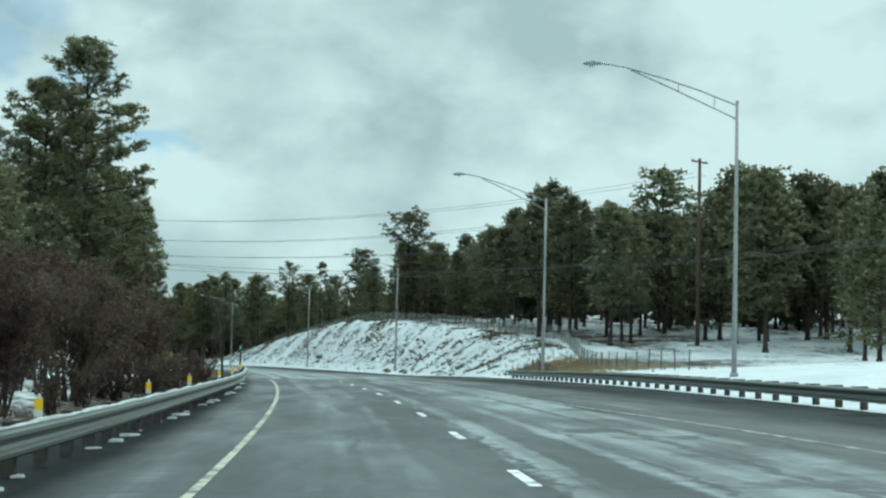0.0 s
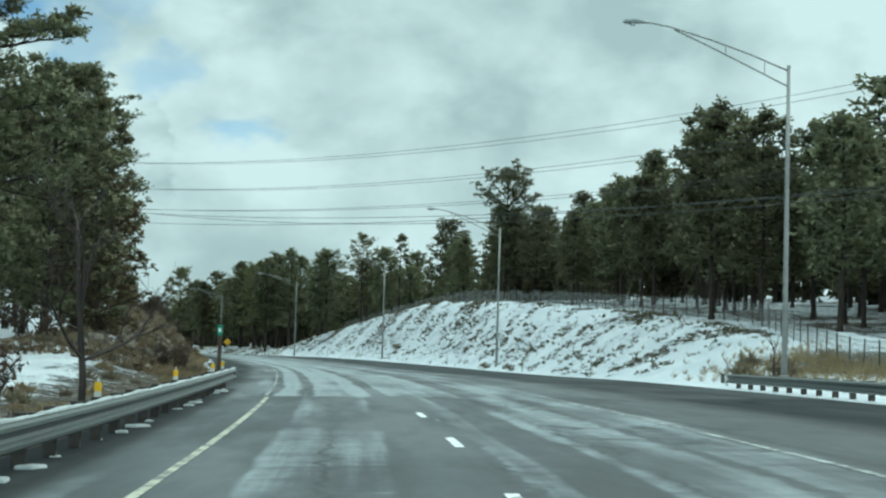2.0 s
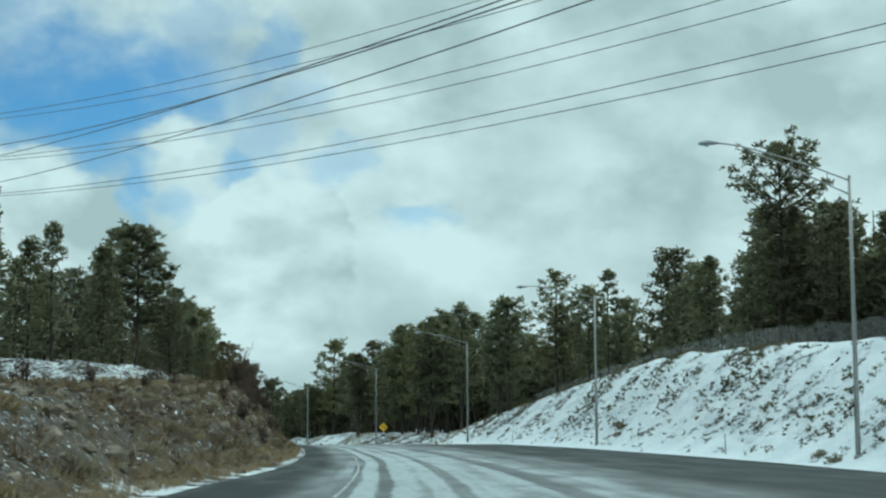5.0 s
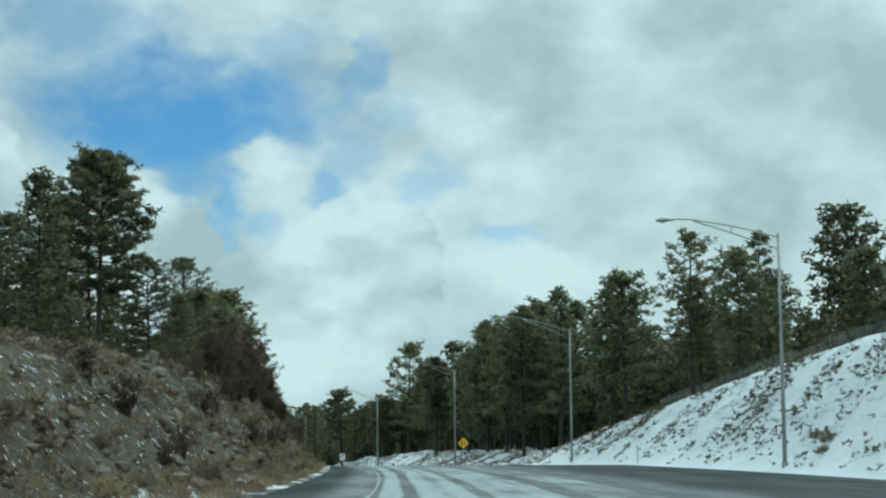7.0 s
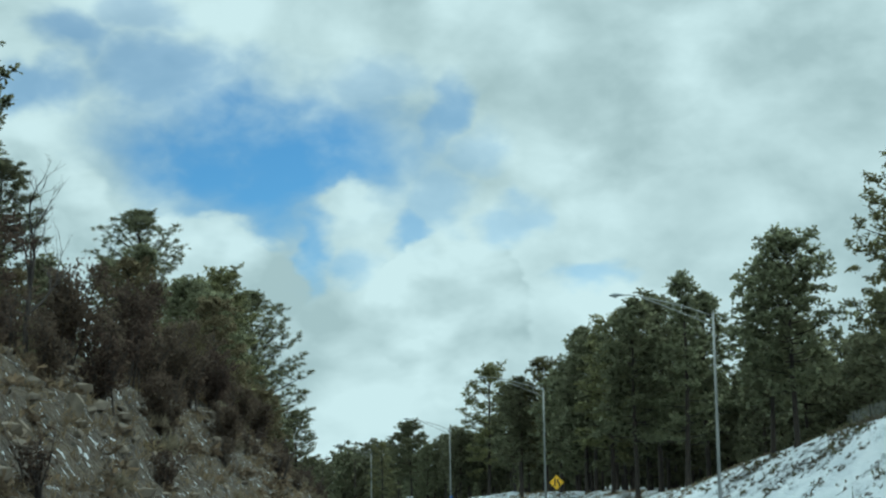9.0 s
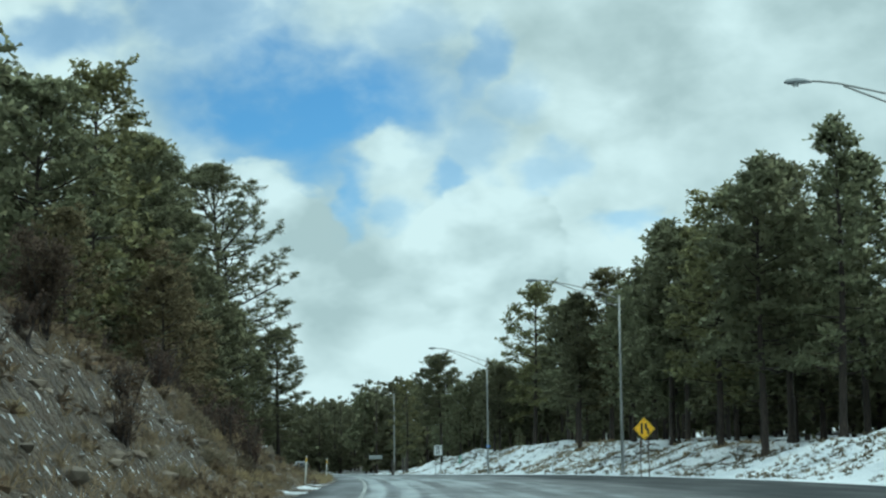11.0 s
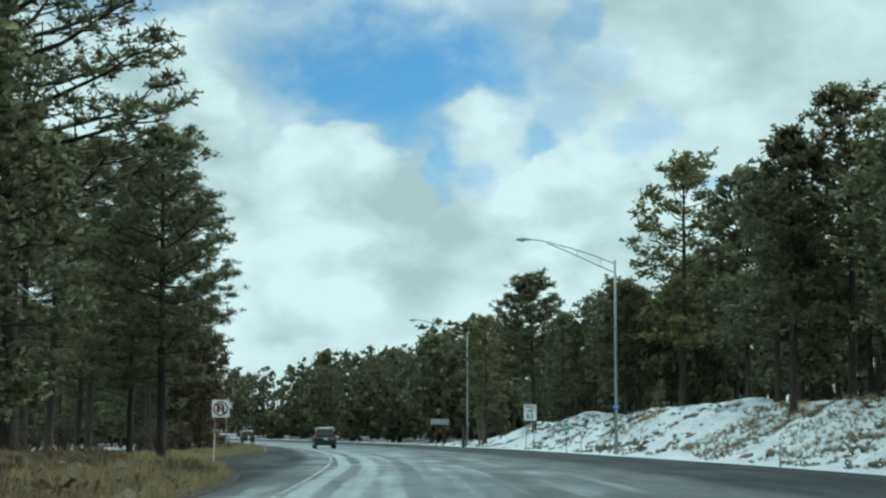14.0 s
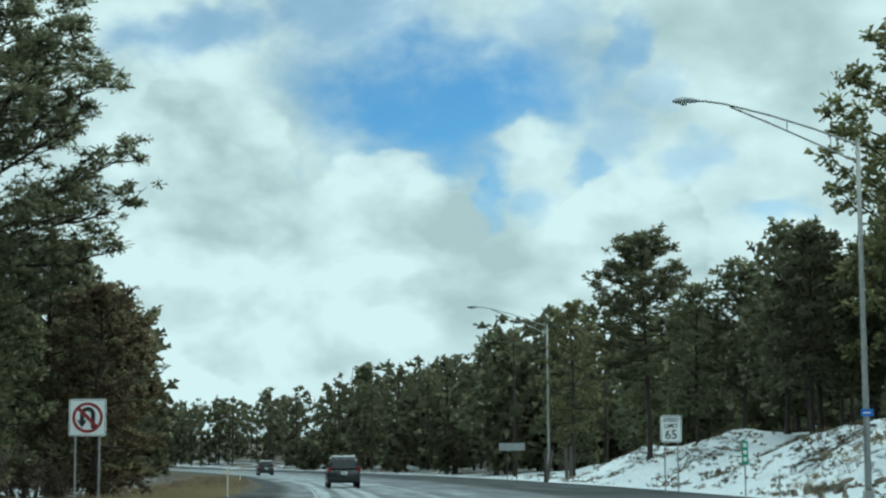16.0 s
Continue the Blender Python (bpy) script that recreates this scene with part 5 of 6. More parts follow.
for _ in range(210):
    s = brush.uniform(114, 400)
    l = brush.uniform(0.8, 9.0)
    plant(brush.choice(SAGES[:2] + SAGES[:2] + SAGES[2:]), s, float(LEFT(s)) - l, brush.uniform(0.4, 1.1), sink=0.04, rng=brush)
for _ in range(60):
    s = brush.uniform(400, 560)
    plant(brush.choice(SAGES), s, float(LEFT(s)) - brush.uniform(0.6, 6.0), brush.uniform(0.4, 0.8), sink=0.04, rng=brush)
for s, v, k in ((190, 1.5, 0.8), (199, 1.2, 0.7), (203, 1.6, 0.7), (186, 1.2, 0.5), (260, 3.0, 1.1), (263, 3.2, 0.9), (259, 2.4, 0.8), (118, 4.0, 1.4), (123, 3.5, 1.3), (464, 2.0, 0.9), (452, 2.0, 0.8), (128, 5.0, 1.2)):
    plant(SAGES[0], s, float(RIGHT(s)) + v, k, sink=0.05, rng=brush)
plant(BARE, 117.5, 16.3, 2.6, turn=80)


def tuft_field(name, label, count, seed, where, material_, length, width, lean=0.5):
    """Grass and weeds that nobody could count, in one mesh."""
    rng = np.random.RandomState(seed)
    s, u = where(rng, count)
    x, y = place(s, u)
    z = ground_z(s, u)
    k = 11
    bv, bf = blades(rng, np.stack([x, y, z], -1), np.tile(np.array((0.0, 0.0, 1.0)), (len(s), 1)), k, length, width, lean)
    ob = raw(name, bv.tolist(), bf.tolist(), material_)
    tagged(ob, label, "grass", kind="stuff")


def right_slope(rng, n):
    s = rng.uniform(140, 345, n * 3)
    v = rng.beta(2.2, 1.4, n * 3) * 9.0
    keep = (rough_field(s, v, 2.4, 31) + rng.normal(0, 0.3, n * 3)) > 0.25
    return s[keep][:n], (RIGHT(s) + 0.8 + v)[keep][:n]


def right_bank(rng, n):
    s = rng.uniform(345, 545, n * 3)
    v = rng.uniform(1.0, 8.0, n * 3)
    keep = (rough_field(s, v, 3.0, 33) + rng.normal(0, 0.4, n * 3)) > 0.2
    return s[keep][:n], (RIGHT(s) + v)[keep][:n]


def straw_patches(rng, n):
    s = rng.uniform(345, 470, n * 3)
    v = rng.uniform(2.0, 9.0, n * 3)
    keep = (rough_field(s, v, 7.0, 37) + rng.normal(0, 0.25, n * 3)) > 0.3
    return s[keep][:n], (RIGHT(s) + v)[keep][:n]


def left_verge(rng, n):
    s = rng.uniform(112, 560, n)
    v = rng.uniform(0.3, 1.0, n) ** 1.3 * np.where(s < 325, 1.9, 5.0)
    return s, LEFT(s) - v


def tall_verge(rng, n):
    s = rng.uniform(347, 480, n)
    return s, LEFT(s) - rng.uniform(0.3, 3.0, n)


def knoll(rng, n):
    return rng.normal(118, 8, n), rng.normal(19.6, 1.7, n)


def clump_field(name, label, count, seed, where, material_, size):
    """Small round clumps of brush that nobody could count, in one mesh."""
    rng = np.random.RandomState(seed)
    s, u = where(rng, count)
    x, y = place(s, u)
    z = ground_z(s, u)
    k = 3
    cen = np.repeat(np.stack([x, y, z], -1), k, 0) + rng.normal(0, 1, (len(s) * k, 3)) * size * np.array((0.9, 0.9, 0.3))
    bv, bf, nor = tufts_of(rng, cen, size, 8, size * 0.35, cen - np.array((0, 0, 0.4)), 0, 0.5, 0.85)
    ob = rounded_raw(name, bv, bf, nor, material_)
    tagged(ob, label, "brush", kind="stuff")


clump_field("dry_weeds", "small grey-brown clumps of weed poking through the snow of the bank", 2600, 61, right_slope, SAGE, 0.16)
clump_field("dry_weeds", "olive clumps of low brush on the snowy bank", 420, 69, right_slope, OLIVE_BRUSH, 0.24)
clump_field("dry_weeds", "small dry clumps of weed on the low snowy bank", 1500, 62, right_bank, SAGE, 0.14)
clump_field("dry_weeds", "dark low brush between the stones of the bank", 330, 70, right_bank, BRUSH, 0.2)
tuft_field("dry_grass", "straw-coloured dry grass along the road edge", 6500, 63, left_verge, STRAW, 0.30, 0.018)
def bluff(rng, n):
    s = rng.uniform(112, 400, n * 2)
    l = rng.uniform(0.8, 8.0, n * 2)
    keep = (rough_field(s, l, 4.0, 35) + rng.normal(0, 0.5, n * 2)) > 0
    return s[keep][:n], (LEFT(s) - l)[keep][:n]


clump_field("dry_brush", "dark round clumps of brush growing on the stony cut", 1200, 72, bluff, BRUSH, 0.26)
tuft_field("dry_brush", "dark dry brush growing between the stones of the bluff", 8500, 65, bluff, BRUSH, 0.28, 0.035, 0.9)


def slope_grass(rng, n):
    s = rng.uniform(322, 376, n)
    return s, LEFT(s) - rng.uniform(0.8, 9.0, n)


tuft_field("dry_grass", "brown dry grass covering the low slope", 4200, 68, slope_grass, SAGE, 0.30, 0.02, 0.7)
tuft_field("dry_grass", "dry yellow grass on the knoll behind the guardrail", 900, 64, knoll, STRAW, 0.35, 0.04)


tuft_field("dry_grass", "patches of straw-coloured grass on the snowy bank", 1500, 67, straw_patches, STRAW, 0.3, 0.03, 0.7)
tuft_field("dry_grass", "tall straw-coloured grass on the verge below the pines", 4200, 66, tall_verge, STRAW, 0.34, 0.016)


def rock_mesh(seed):
    rng = np.random.RandomState(seed)
    bm = bm_new()
    bmesh.ops.create_icosphere(bm, subdivisions=2, radius=0.5)
    cut = [(rng.normal(0, 1, 3), rng.uniform(0.12, 0.30)) for _ in range(8)]
    for v in bm.verts:
        p = np.array(v.co)
        for d, lim in cut:
            d = d / np.linalg.norm(d)
            over = p @ d - lim
            if over > 0:
                p = p - d * over
        v.co = p * (1 + rng.normal(0, 0.045))
    return bm


ROCKS = []
for seed in (71, 72, 73, 74, 75):
    bm = rock_mesh(seed)
    ob = part("boulder", bm, ROCK)
    tagged(ob, "rough brown rock lying on the stony bank", "rock", "rocks on the bluff")
    ROCKS.append([ob, False])


def put_rock(s, u, size, rng):
    entry = rng.choice(ROCKS)
    ob = entry[0]
    if entry[1]:
        ob = entry[0].copy()
        scene.collection.objects.link(ob)
    entry[1] = True
    ob.matrix_basis = Matrix.Translation(spot(s, u, size * 0.05)) @ Euler((rng.uniform(0, 6), rng.uniform(0, 6), rng.uniform(0, 6))).to_matrix().to_4x4() @ Matrix.Diagonal((size * rng.uniform(.8, 1.4), size * rng.uniform(.7, 1.2), size * rng.uniform(.6, 1.0), 1))


stones = random.Random(9)
for _ in range(205):
    s = stones.uniform(118, 358)
    put_rock(s, float(LEFT(s)) - stones.uniform(0.7, 6.5), stones.choice((0.25, 0.3, 0.35, 0.45, 0.55, 0.7)), stones)
for _ in range(55):
    s = stones.uniform(385, 530)
    put_rock(s, float(RIGHT(s)) + stones.uniform(1.2, 4.5), stones.uniform(0.3, 0.7), stones)
for _ in range(28):
    s = stones.uniform(150, 335)
    put_rock(s, float(RIGHT(s)) + stones.uniform(3, 9), stones.uniform(0.25, 0.55), stones)
for _ in range(14):
    put_rock(stones.uniform(452, 468), stones.uniform(16.6, 18.2), stones.uniform(0.35, 0.8), stones)
# blocks of rock in the upper face of the cut
for _ in range(46):
    s = stones.uniform(114, 175)
    put_rock(s, float(LEFT(s)) - stones.uniform(2.2, 5.2), stones.uniform(0.55, 1.15), stones)
# a broken ledge at the foot of the slope
for _ in range(34):
    s = stones.uniform(340, 358)
    put_rock(s, float(LEFT(s)) - stones.uniform(1.6, 3.2), stones.uniform(0.4, 0.95), stones)


def rubble(name, label, count, seed):
    """Loose stones on the cut slope, too many to count, in one mesh."""
    rng = np.random.RandomState(seed)
    s, l = rng.uniform(112, 395, count), rng.uniform(0.6, 8.5, count)
    u = LEFT(s) - l
    x, y = place(s, u)
    ball, tris = LUMPS[1]
    size = 0.06 + 0.22 * rng.uniform(0, 1, count) ** 3
    c = np.stack([x, y, ground_z(s, u) + size * 0.2], -1)
    k = len(ball)
    verts = c[:, None, :] + ball[None] * size[:, None, None] * rng.uniform(0.55, 1.25, (count, k, 3)) * np.array((1.2, 1.2, 0.75))
    faces = tris[None] + (np.arange(count) * k)[:, None, None]
    ob = raw(name, verts.reshape(-1, 3).tolist(), faces.reshape(-1, 3).tolist(), RUBBLE)
    tagged(ob, label, "stones", kind="stuff")


rubble("loose_stones", "loose brown and grey stones strewn over the bluff", 2600, 91)


# ---- street lamps ----
def lamp_post(m, reach, lift):
    """A steel pole with a truss arm over the road and a cobra-head lamp; reach and lift shape the arm."""
    lamp = thing("street_lamp", "tall galvanised street lamp with a long truss arm", "street lamp", "street lamps along the road", m)

    def bent(pts):
        return [(x * reach / 6.78, 0, z + lift * -x / 6.78) for x, z in pts]

    bm = bm_new()
    box(bm, (0, 0, 0.25), (0.32, 0.32, 0.50), 0.06)
    part("base", bm, GALV, lamp)
    bm = bm_new()
    tube(bm, [(0, 0, z) for z in (0.5, 4, 8, 12.2)], [0.115, 0.10, 0.085, 0.07], 12)
    part("pole", bm, GALV, lamp, smooth_=True)
    bm = bm_new()
    tube(bm, [(0, 0, 12.19), (0, 0, 12.26)], [0.085, 0.05], 10)
    part("cap", bm, GALV, lamp)
    bm = bm_new()
    tube(bm, bent([(-0.05, 12.05), (-1.6, 12.60), (-3.2, 13.08), (-4.9, 13.50), (-5.6, 13.60), (-6.0, 13.62)]), 0.035, 8)
    part("upper_arm", bm, GALV, lamp, smooth_=True)
    bm = bm_new()
    tube(bm, bent([(-0.05, 11.45), (-1.6, 12.12), (-3.2, 12.80), (-4.7, 13.40)]), 0.033, 8)
    part("lower_arm", bm, GALV, lamp, smooth_=True)
    for x, hi, lo in ((-1.0, 12.38, 11.87), (-2.6, 12.90, 12.53)):
        bm = bm_new()
        tube(bm, bent([(x, hi), (x, lo)]), 0.018, 6)
        part("brace", bm, GALV, lamp)
    end = Vector(bent([(-6.4, 13.64)])[0])
    bm = bm_new()
    tube(bm, [(0.55, 0, -0.02), (0.3, 0, 0.0), (0, 0, 0), (-0.25, 0, -0.03), (-0.38, 0, -0.06)], [0.06, 0.12, 0.17, 0.13, 0.04], 10)
    bmesh.ops.scale(bm, vec=(1, 1, 0.72), verts=bm.verts[:])
    bmesh.ops.translate(bm, vec=end, verts=bm.verts[:])
    head = part("lamp_head", bm, LAMPGREY, lamp, smooth_=True)
    bm = bm_new()
    tube(bm, [end + Vector((0, 0, -0.09)), end + Vector((0, 0, -0.17))], [0.15, 0.09], 10)
    part("lens", bm, LENS, head)
    return lamp


lamps = []
for i, (s, u, reach, lift) in enumerate(((72.6, 17.0, 6.78, 0.0), (115.2, 16.05, 6.4, 0.05), (197.3, 17.6, 6.4, 0.0), (262.7, 17.6, 6.35, -0.75), (328.8, 17.2, 6.35, -0.3), (389.7, 15.7, 6.4, -0.35),
                                         (456.3, 16.5, 6.25, -0.15), (533.0, 18.3, 6.3, -0.1))):
    p = on_road(s, u, -0.05 if i > 3 else 0.0)
    p.z = min(p.z, float(ground_z(s, u))) - 0.02
    lamps.append(lamp_post(facing(s, p, 0), reach, lift))
bm = bm_new()
box(bm, (0.0, -0.125, 3.05), (0.42, 0.02, 0.24), 0.005)
tag = part("number_tag", bm, SIGN_BLUE, lamps[6], "small blue plate")
bm = bm_new()
box(bm, (-0.02, -0.137, 3.05), (0.26, 0.004, 0.05))
part("bar", bm, SIGN_WHITE, tag)


# ---- signs ----
def sign_posts(parent, xs, height, material_, bury=0.4):
    for x in xs:
        bm = bm_new()
        box(bm, (x, 0.05, (height - bury) / 2), (0.055, 0.04, height + bury), 0.004)
        part("post", bm, material_, parent)


def flat_shape(name, pts, y, thick, material_, parent, label=""):
    """A flat plate from its outline in the sign's plane (x, z)."""
    bm = bm_new()
    front = [bm.verts.new((x, y, z)) for x, z in pts]
    back = [bm.verts.new((x, y + thick, z)) for x, z in pts]
    bm.faces.new(front)
    bm.faces.new(back[::-1])
    n = len(pts)
    for k in range(n):
        bm.faces.new((front[k], back[k], back[(k + 1) % n], front[(k + 1) % n]))
    bmesh.ops.recalc_face_normals(bm, faces=bm.faces[:])
    return part(name, bm, material_, parent, label)


def rounded(w, h, r, cx=0.0, cz=0.0, n=5):
    out = []
    for sx, sz, a0 in ((1, 1, 0), (-1, 1, 90), (-1, -1, 180), (1, -1, 270)):
        for k in range(n):
            a = radians(a0 + 90 * k / (n - 1))
            out.append((cx + sx * (w / 2 - r) + r * math.cos(a), cz + sz * (h / 2 - r) + r * math.sin(a)))
    return out


def ring(name, cx, cz, r0, r1, y, thick, material_, parent, n=40):
    bm = bm_new()
    loops = []
    for r, yy in ((r0, y), (r1, y), (r1, y + thick), (r0, y + thick)):
        loops.append([bm.verts.new((cx + r * math.cos(2 * math.pi * k / n), yy, cz + r * math.sin(2 * math.pi * k / n))) for k in range(n)])
    for a, b in zip(loops, loops[1:] + loops[:1]):
        for k in range(n):
            bm.faces.new((a[k], a[(k + 1) % n], b[(k + 1) % n], b[k]))
    bmesh.ops.recalc_face_normals(bm, faces=bm.faces[:])
    return part(name, bm, material_, parent)


def words(text, x, z, size, y, material_, parent, name="lettering"):
    """Raised letters on a sign, turned into a plain mesh."""
    cu = bpy.data.curves.new(name, "FONT")
    cu.body, cu.size, cu.align_x, cu.align_y, cu.extrude, cu.offset = text, size, "CENTER", "CENTER", 0.002, 0.004
    cu.resolution_u = 3
    tmp = new("tmp", cu)
    mesh = bpy.data.meshes.new_from_object(tmp.evaluated_get(bpy.context.evaluated_depsgraph_get()))
    bpy.data.objects.remove(tmp)
    ob = link(name, mesh, material_, parent)
    ob.matrix_basis = Matrix.Translation((x, y, z)) @ Matrix.Rotation(radians(90), 4, "X")
    return ob


def merge_sign():
    m = facing(374.8, spot(374.8, 14.15), 0)
    sign = thing("warning_sign", "yellow diamond lane-merge warning sign on two posts", "road sign", m=m)
    zc = float(road_z(374.8, 14.1)) + 2.82 - m.translation.z
    sign_posts(sign, (-0.24, 0.24), zc - 0.1, RUST)
    h = 0.66
    plate = flat_shape("plate", [(0, zc + h), (-h, zc), (0, zc - h), (h, zc)], 0.0, 0.012, SIGN_YELLOW, sign)
    q = h * 0.90
    for k in range(4):
        a = [(0, q), (-q, 0), (0, -q), (q, 0)]
        (x0, z0), (x1, z1) = a[k], a[(k + 1) % 4]
        f = 0.965
        flat_shape("border", [(x0, zc + z0), (x1, zc + z1), (x1 * f, zc + z1 * f), (x0 * f, zc + z0 * f)], -0.004, 0.004, SIGN_BLACK, plate)
    flat_shape("straight_bar", [(-0.22, zc - .32), (-0.09, zc - .32), (-0.09, zc + .32), (-0.22, zc + .32)], -0.004, 0.004, SIGN_BLACK, plate)
    flat_shape("bent_bar", [(0.17, zc - .32), (0.30, zc - .32), (0.30, zc - .07), (0.16, zc + .07), (0.16, zc + .32), (0.03, zc + .32), (0.03, zc + .02), (0.17, zc - .12)], -0.004, 0.004, SIGN_BLACK, plate)
    return sign


def speed_sign():
    m = facing(477.8, spot(477.8, 14.5), 0)
    sign = thing("speed_limit_sign", "white rectangular speed limit sign on two thin posts", "road sign", m=m)
    zc = float(road_z(477.8, 14.5)) + 2.88 - m.translation.z
    sign_posts(sign, (-0.30, 0.30), zc, GALV)
    plate = flat_shape("plate", rounded(0.98, 1.22, 0.06, 0, zc), 0.0, 0.012, SIGN_WHITE, sign)
    for w, h, cx, cz in ((0.90, 0.02, 0, .57), (0.90, 0.02, 0, -.57), (0.02, 1.14, -.45, 0), (0.02, 1.14, .45, 0)):
        flat_shape("border", [(cx - w / 2, zc + cz - h / 2), (cx + w / 2, zc + cz - h / 2), (cx + w / 2, zc + cz + h / 2), (cx - w / 2, zc + cz + h / 2)], -0.004, 0.004, SIGN_BLACK, plate)
    words("SPEED", 0, zc + 0.40, 0.27, -0.004, SIGN_BLACK, plate)
    words("LIMIT", 0, zc + 0.13, 0.27, -0.004, SIGN_BLACK, plate)
    words("65", 0, zc - 0.27, 0.58, -0.004, SIGN_BLACK, plate)
    return sign


def u_turn_sign():
    m = facing(447.2, spot(447.2, -7.7), 0)
    sign = thing("no_u_turn_sign", "white square no-U-turn sign with a red ring on two posts", "road sign", m=m)
    zc = float(road_z(447.2, -7.9)) + 2.58 - m.translation.z
    sign_posts(sign, (-0.32, 0.32), zc, GALV)
    plate = flat_shape("plate", rounded(1.0, 1.0, 0.06, 0, zc), 0.0, 0.012, SIGN_WHITE, sign)
    for w, h, cx, cz in ((0.94, 0.015, 0, .47), (0.94, 0.015, 0, -.47), (0.015, 0.94, -.47, 0), (0.015, 0.94, .47, 0)):
        flat_shape("border", [(cx - w / 2, zc + cz - h / 2), (cx + w / 2, zc + cz - h / 2), (cx + w / 2, zc + cz + h / 2), (cx - w / 2, zc + cz + h / 2)], -0.004, 0.004, SIGN_BLACK, plate)
    ring("red_ring", 0, zc, 0.33, 0.41, -0.004, 0.004, SIGN_RED, plate)
    c, w = 0.2475, 0.035
    flat_shape("red_slash", [(-c - w, zc + c - w), (-c + w, zc + c + w), (c + w, zc - c + w), (c - w, zc - c - w)], -0.010, 0.003, SIGN_RED, plate)
    # the arrow: up on the right, round, and down on the left
    outer = [(0.17 * math.cos(a), 0.07 + 0.17 * math.sin(a)) for a in np.linspace(0, math.pi, 12)]
    inner = [(0.075 * math.cos(a), 0.07 + 0.075 * math.sin(a)) for a in np.linspace(math.pi, 0, 12)]
    arrow = [(0.075, -0.24), (0.17, -0.24)] + outer + [(-0.17, -0.06), (-0.235, -0.06), (-0.1225, -0.22), (-0.01, -0.06), (-0.075, -0.06)] + inner
    flat_shape("arrow", [(x * 1.2, zc + z * 1.2) for x, z in arrow], -0.006, 0.004, SIGN_BLACK, plate)
    return sign


merge_sign()
speed_sign()
u_turn_sign()

# green marker on a thin post
m = facing(469, spot(469, 15.6))
mile = thing("route_marker", "narrow green marker plate on a thin steel post", "road sign", m=m)
sign_posts(mile, (0,), 2.2, GALV)
zt = 1.75
plate = flat_shape("plate", rounded(0.26, 0.95, 0.03, 0, zt), 0.0, 0.01, SIGN_GREEN, mile)
for k, z in enumerate((0.30, 0.02, -0.26)):
    flat_shape("bar", [(-0.07, zt + z - .08), (0.07, zt + z - .08), (0.07, zt + z + .08), (-0.07, zt + z + .08)], -0.004, 0.004, SIGN_WHITE, plate)
# the back of a wide sign that faces the other way
m = facing(524, spot(524, 13.9), 0)
back = thing("sign_board", "wide bare-backed sign board facing away on two posts", "road sign", m=m)
sign_posts(back, (-0.35, 0.35), 2.9 - 0.2, RUST)
flat_shape("board", rounded(1.9, 0.55, 0.04, 0, 2.65), 0.0, 0.02, SIGN_BACK, back)


def slim_post(s, u, height, label, material_, top=None, lean=0.0):
    p = spot(s, u)
    post = thing("marker_post", label, "road marker", "slim marker posts", facing(s, p) @ Matrix.Rotation(radians(lean), 4, "Y"))
    bm = bm_new()
    box(bm, (0, 0, height / 2 - 0.1), (0.065, 0.03, height + 0.2), 0.008)
    body = part("stake", bm, material_, post)
    if top is not None:
        bm = bm_new()
        box(bm, (0, -0.018, height - 0.16), (0.05, 0.008, 0.16), 0.003)
        part("reflector", bm, top, body)
    return post


for s, l, lean in ((343, 0.8, 3), (366, 0.6, 2), (414, 0.15, 2), (472, 0.2, 0), (520, 1.4, 2)):
    slim_post(s, float(LEFT(s)) - l, 1.15, "slim pale plastic marker post on the grassy verge", POST_WHITE, MARK_YELLOW, lean)
for s, v, lean in ((116.5, 1.4, 0), (151, 1.2, 2), (180, 1.1, 0), (221, 1.3, -2), (300, 1.2, 0), (415, 0.4, 0), (431, 1.0, 3), (465, 0.5, 1)):
    slim_post(s, float(RIGHT(s)) + v, 1.1, "slim grey marker post in the roadside snow", GALV, SIGN_WHITE, lean)
p = spot(102, -4.36)
stake = thing("route_marker", "small green marker plate on a dark steel post", "road sign", m=facing(102, p))
bm = bm_new()
box(bm, (0, 0.05, 0.85), (0.11, 0.09, 2.3), 0.008)
part("post", bm, RUST, stake)
plate = flat_shape("plate", rounded(0.15, 0.30, 0.02, 0, 1.86), -0.006, 0.01, SIGN_GREEN, stake)
flat_shape("bar", [(-0.04, 1.80), (0.04, 1.80), (0.04, 1.92), (-0.04, 1.92)], -0.012, 0.004, SIGN_WHITE, plate)
# dark stakes near the far lamp
for s, u, lean in ((527, 17.0, 10), (529, 18.9, -2), (531, 19.6, 1), (521, 15.8, 0)):
    p = spot(s, u)
    post = thing("wooden_post", "old dark wooden post standing in the snow", "post", "old posts", facing(s, p) @ Matrix.Rotation(radians(lean), 4, "Y"))
    bm = bm_new()
    tube(bm, [(0, 0, -0.3), (0, 0, 1.2), (0, 0, 2.3)], [0.14, 0.13, 0.11], 9)
    part("shaft", bm, WOODPOST, post)


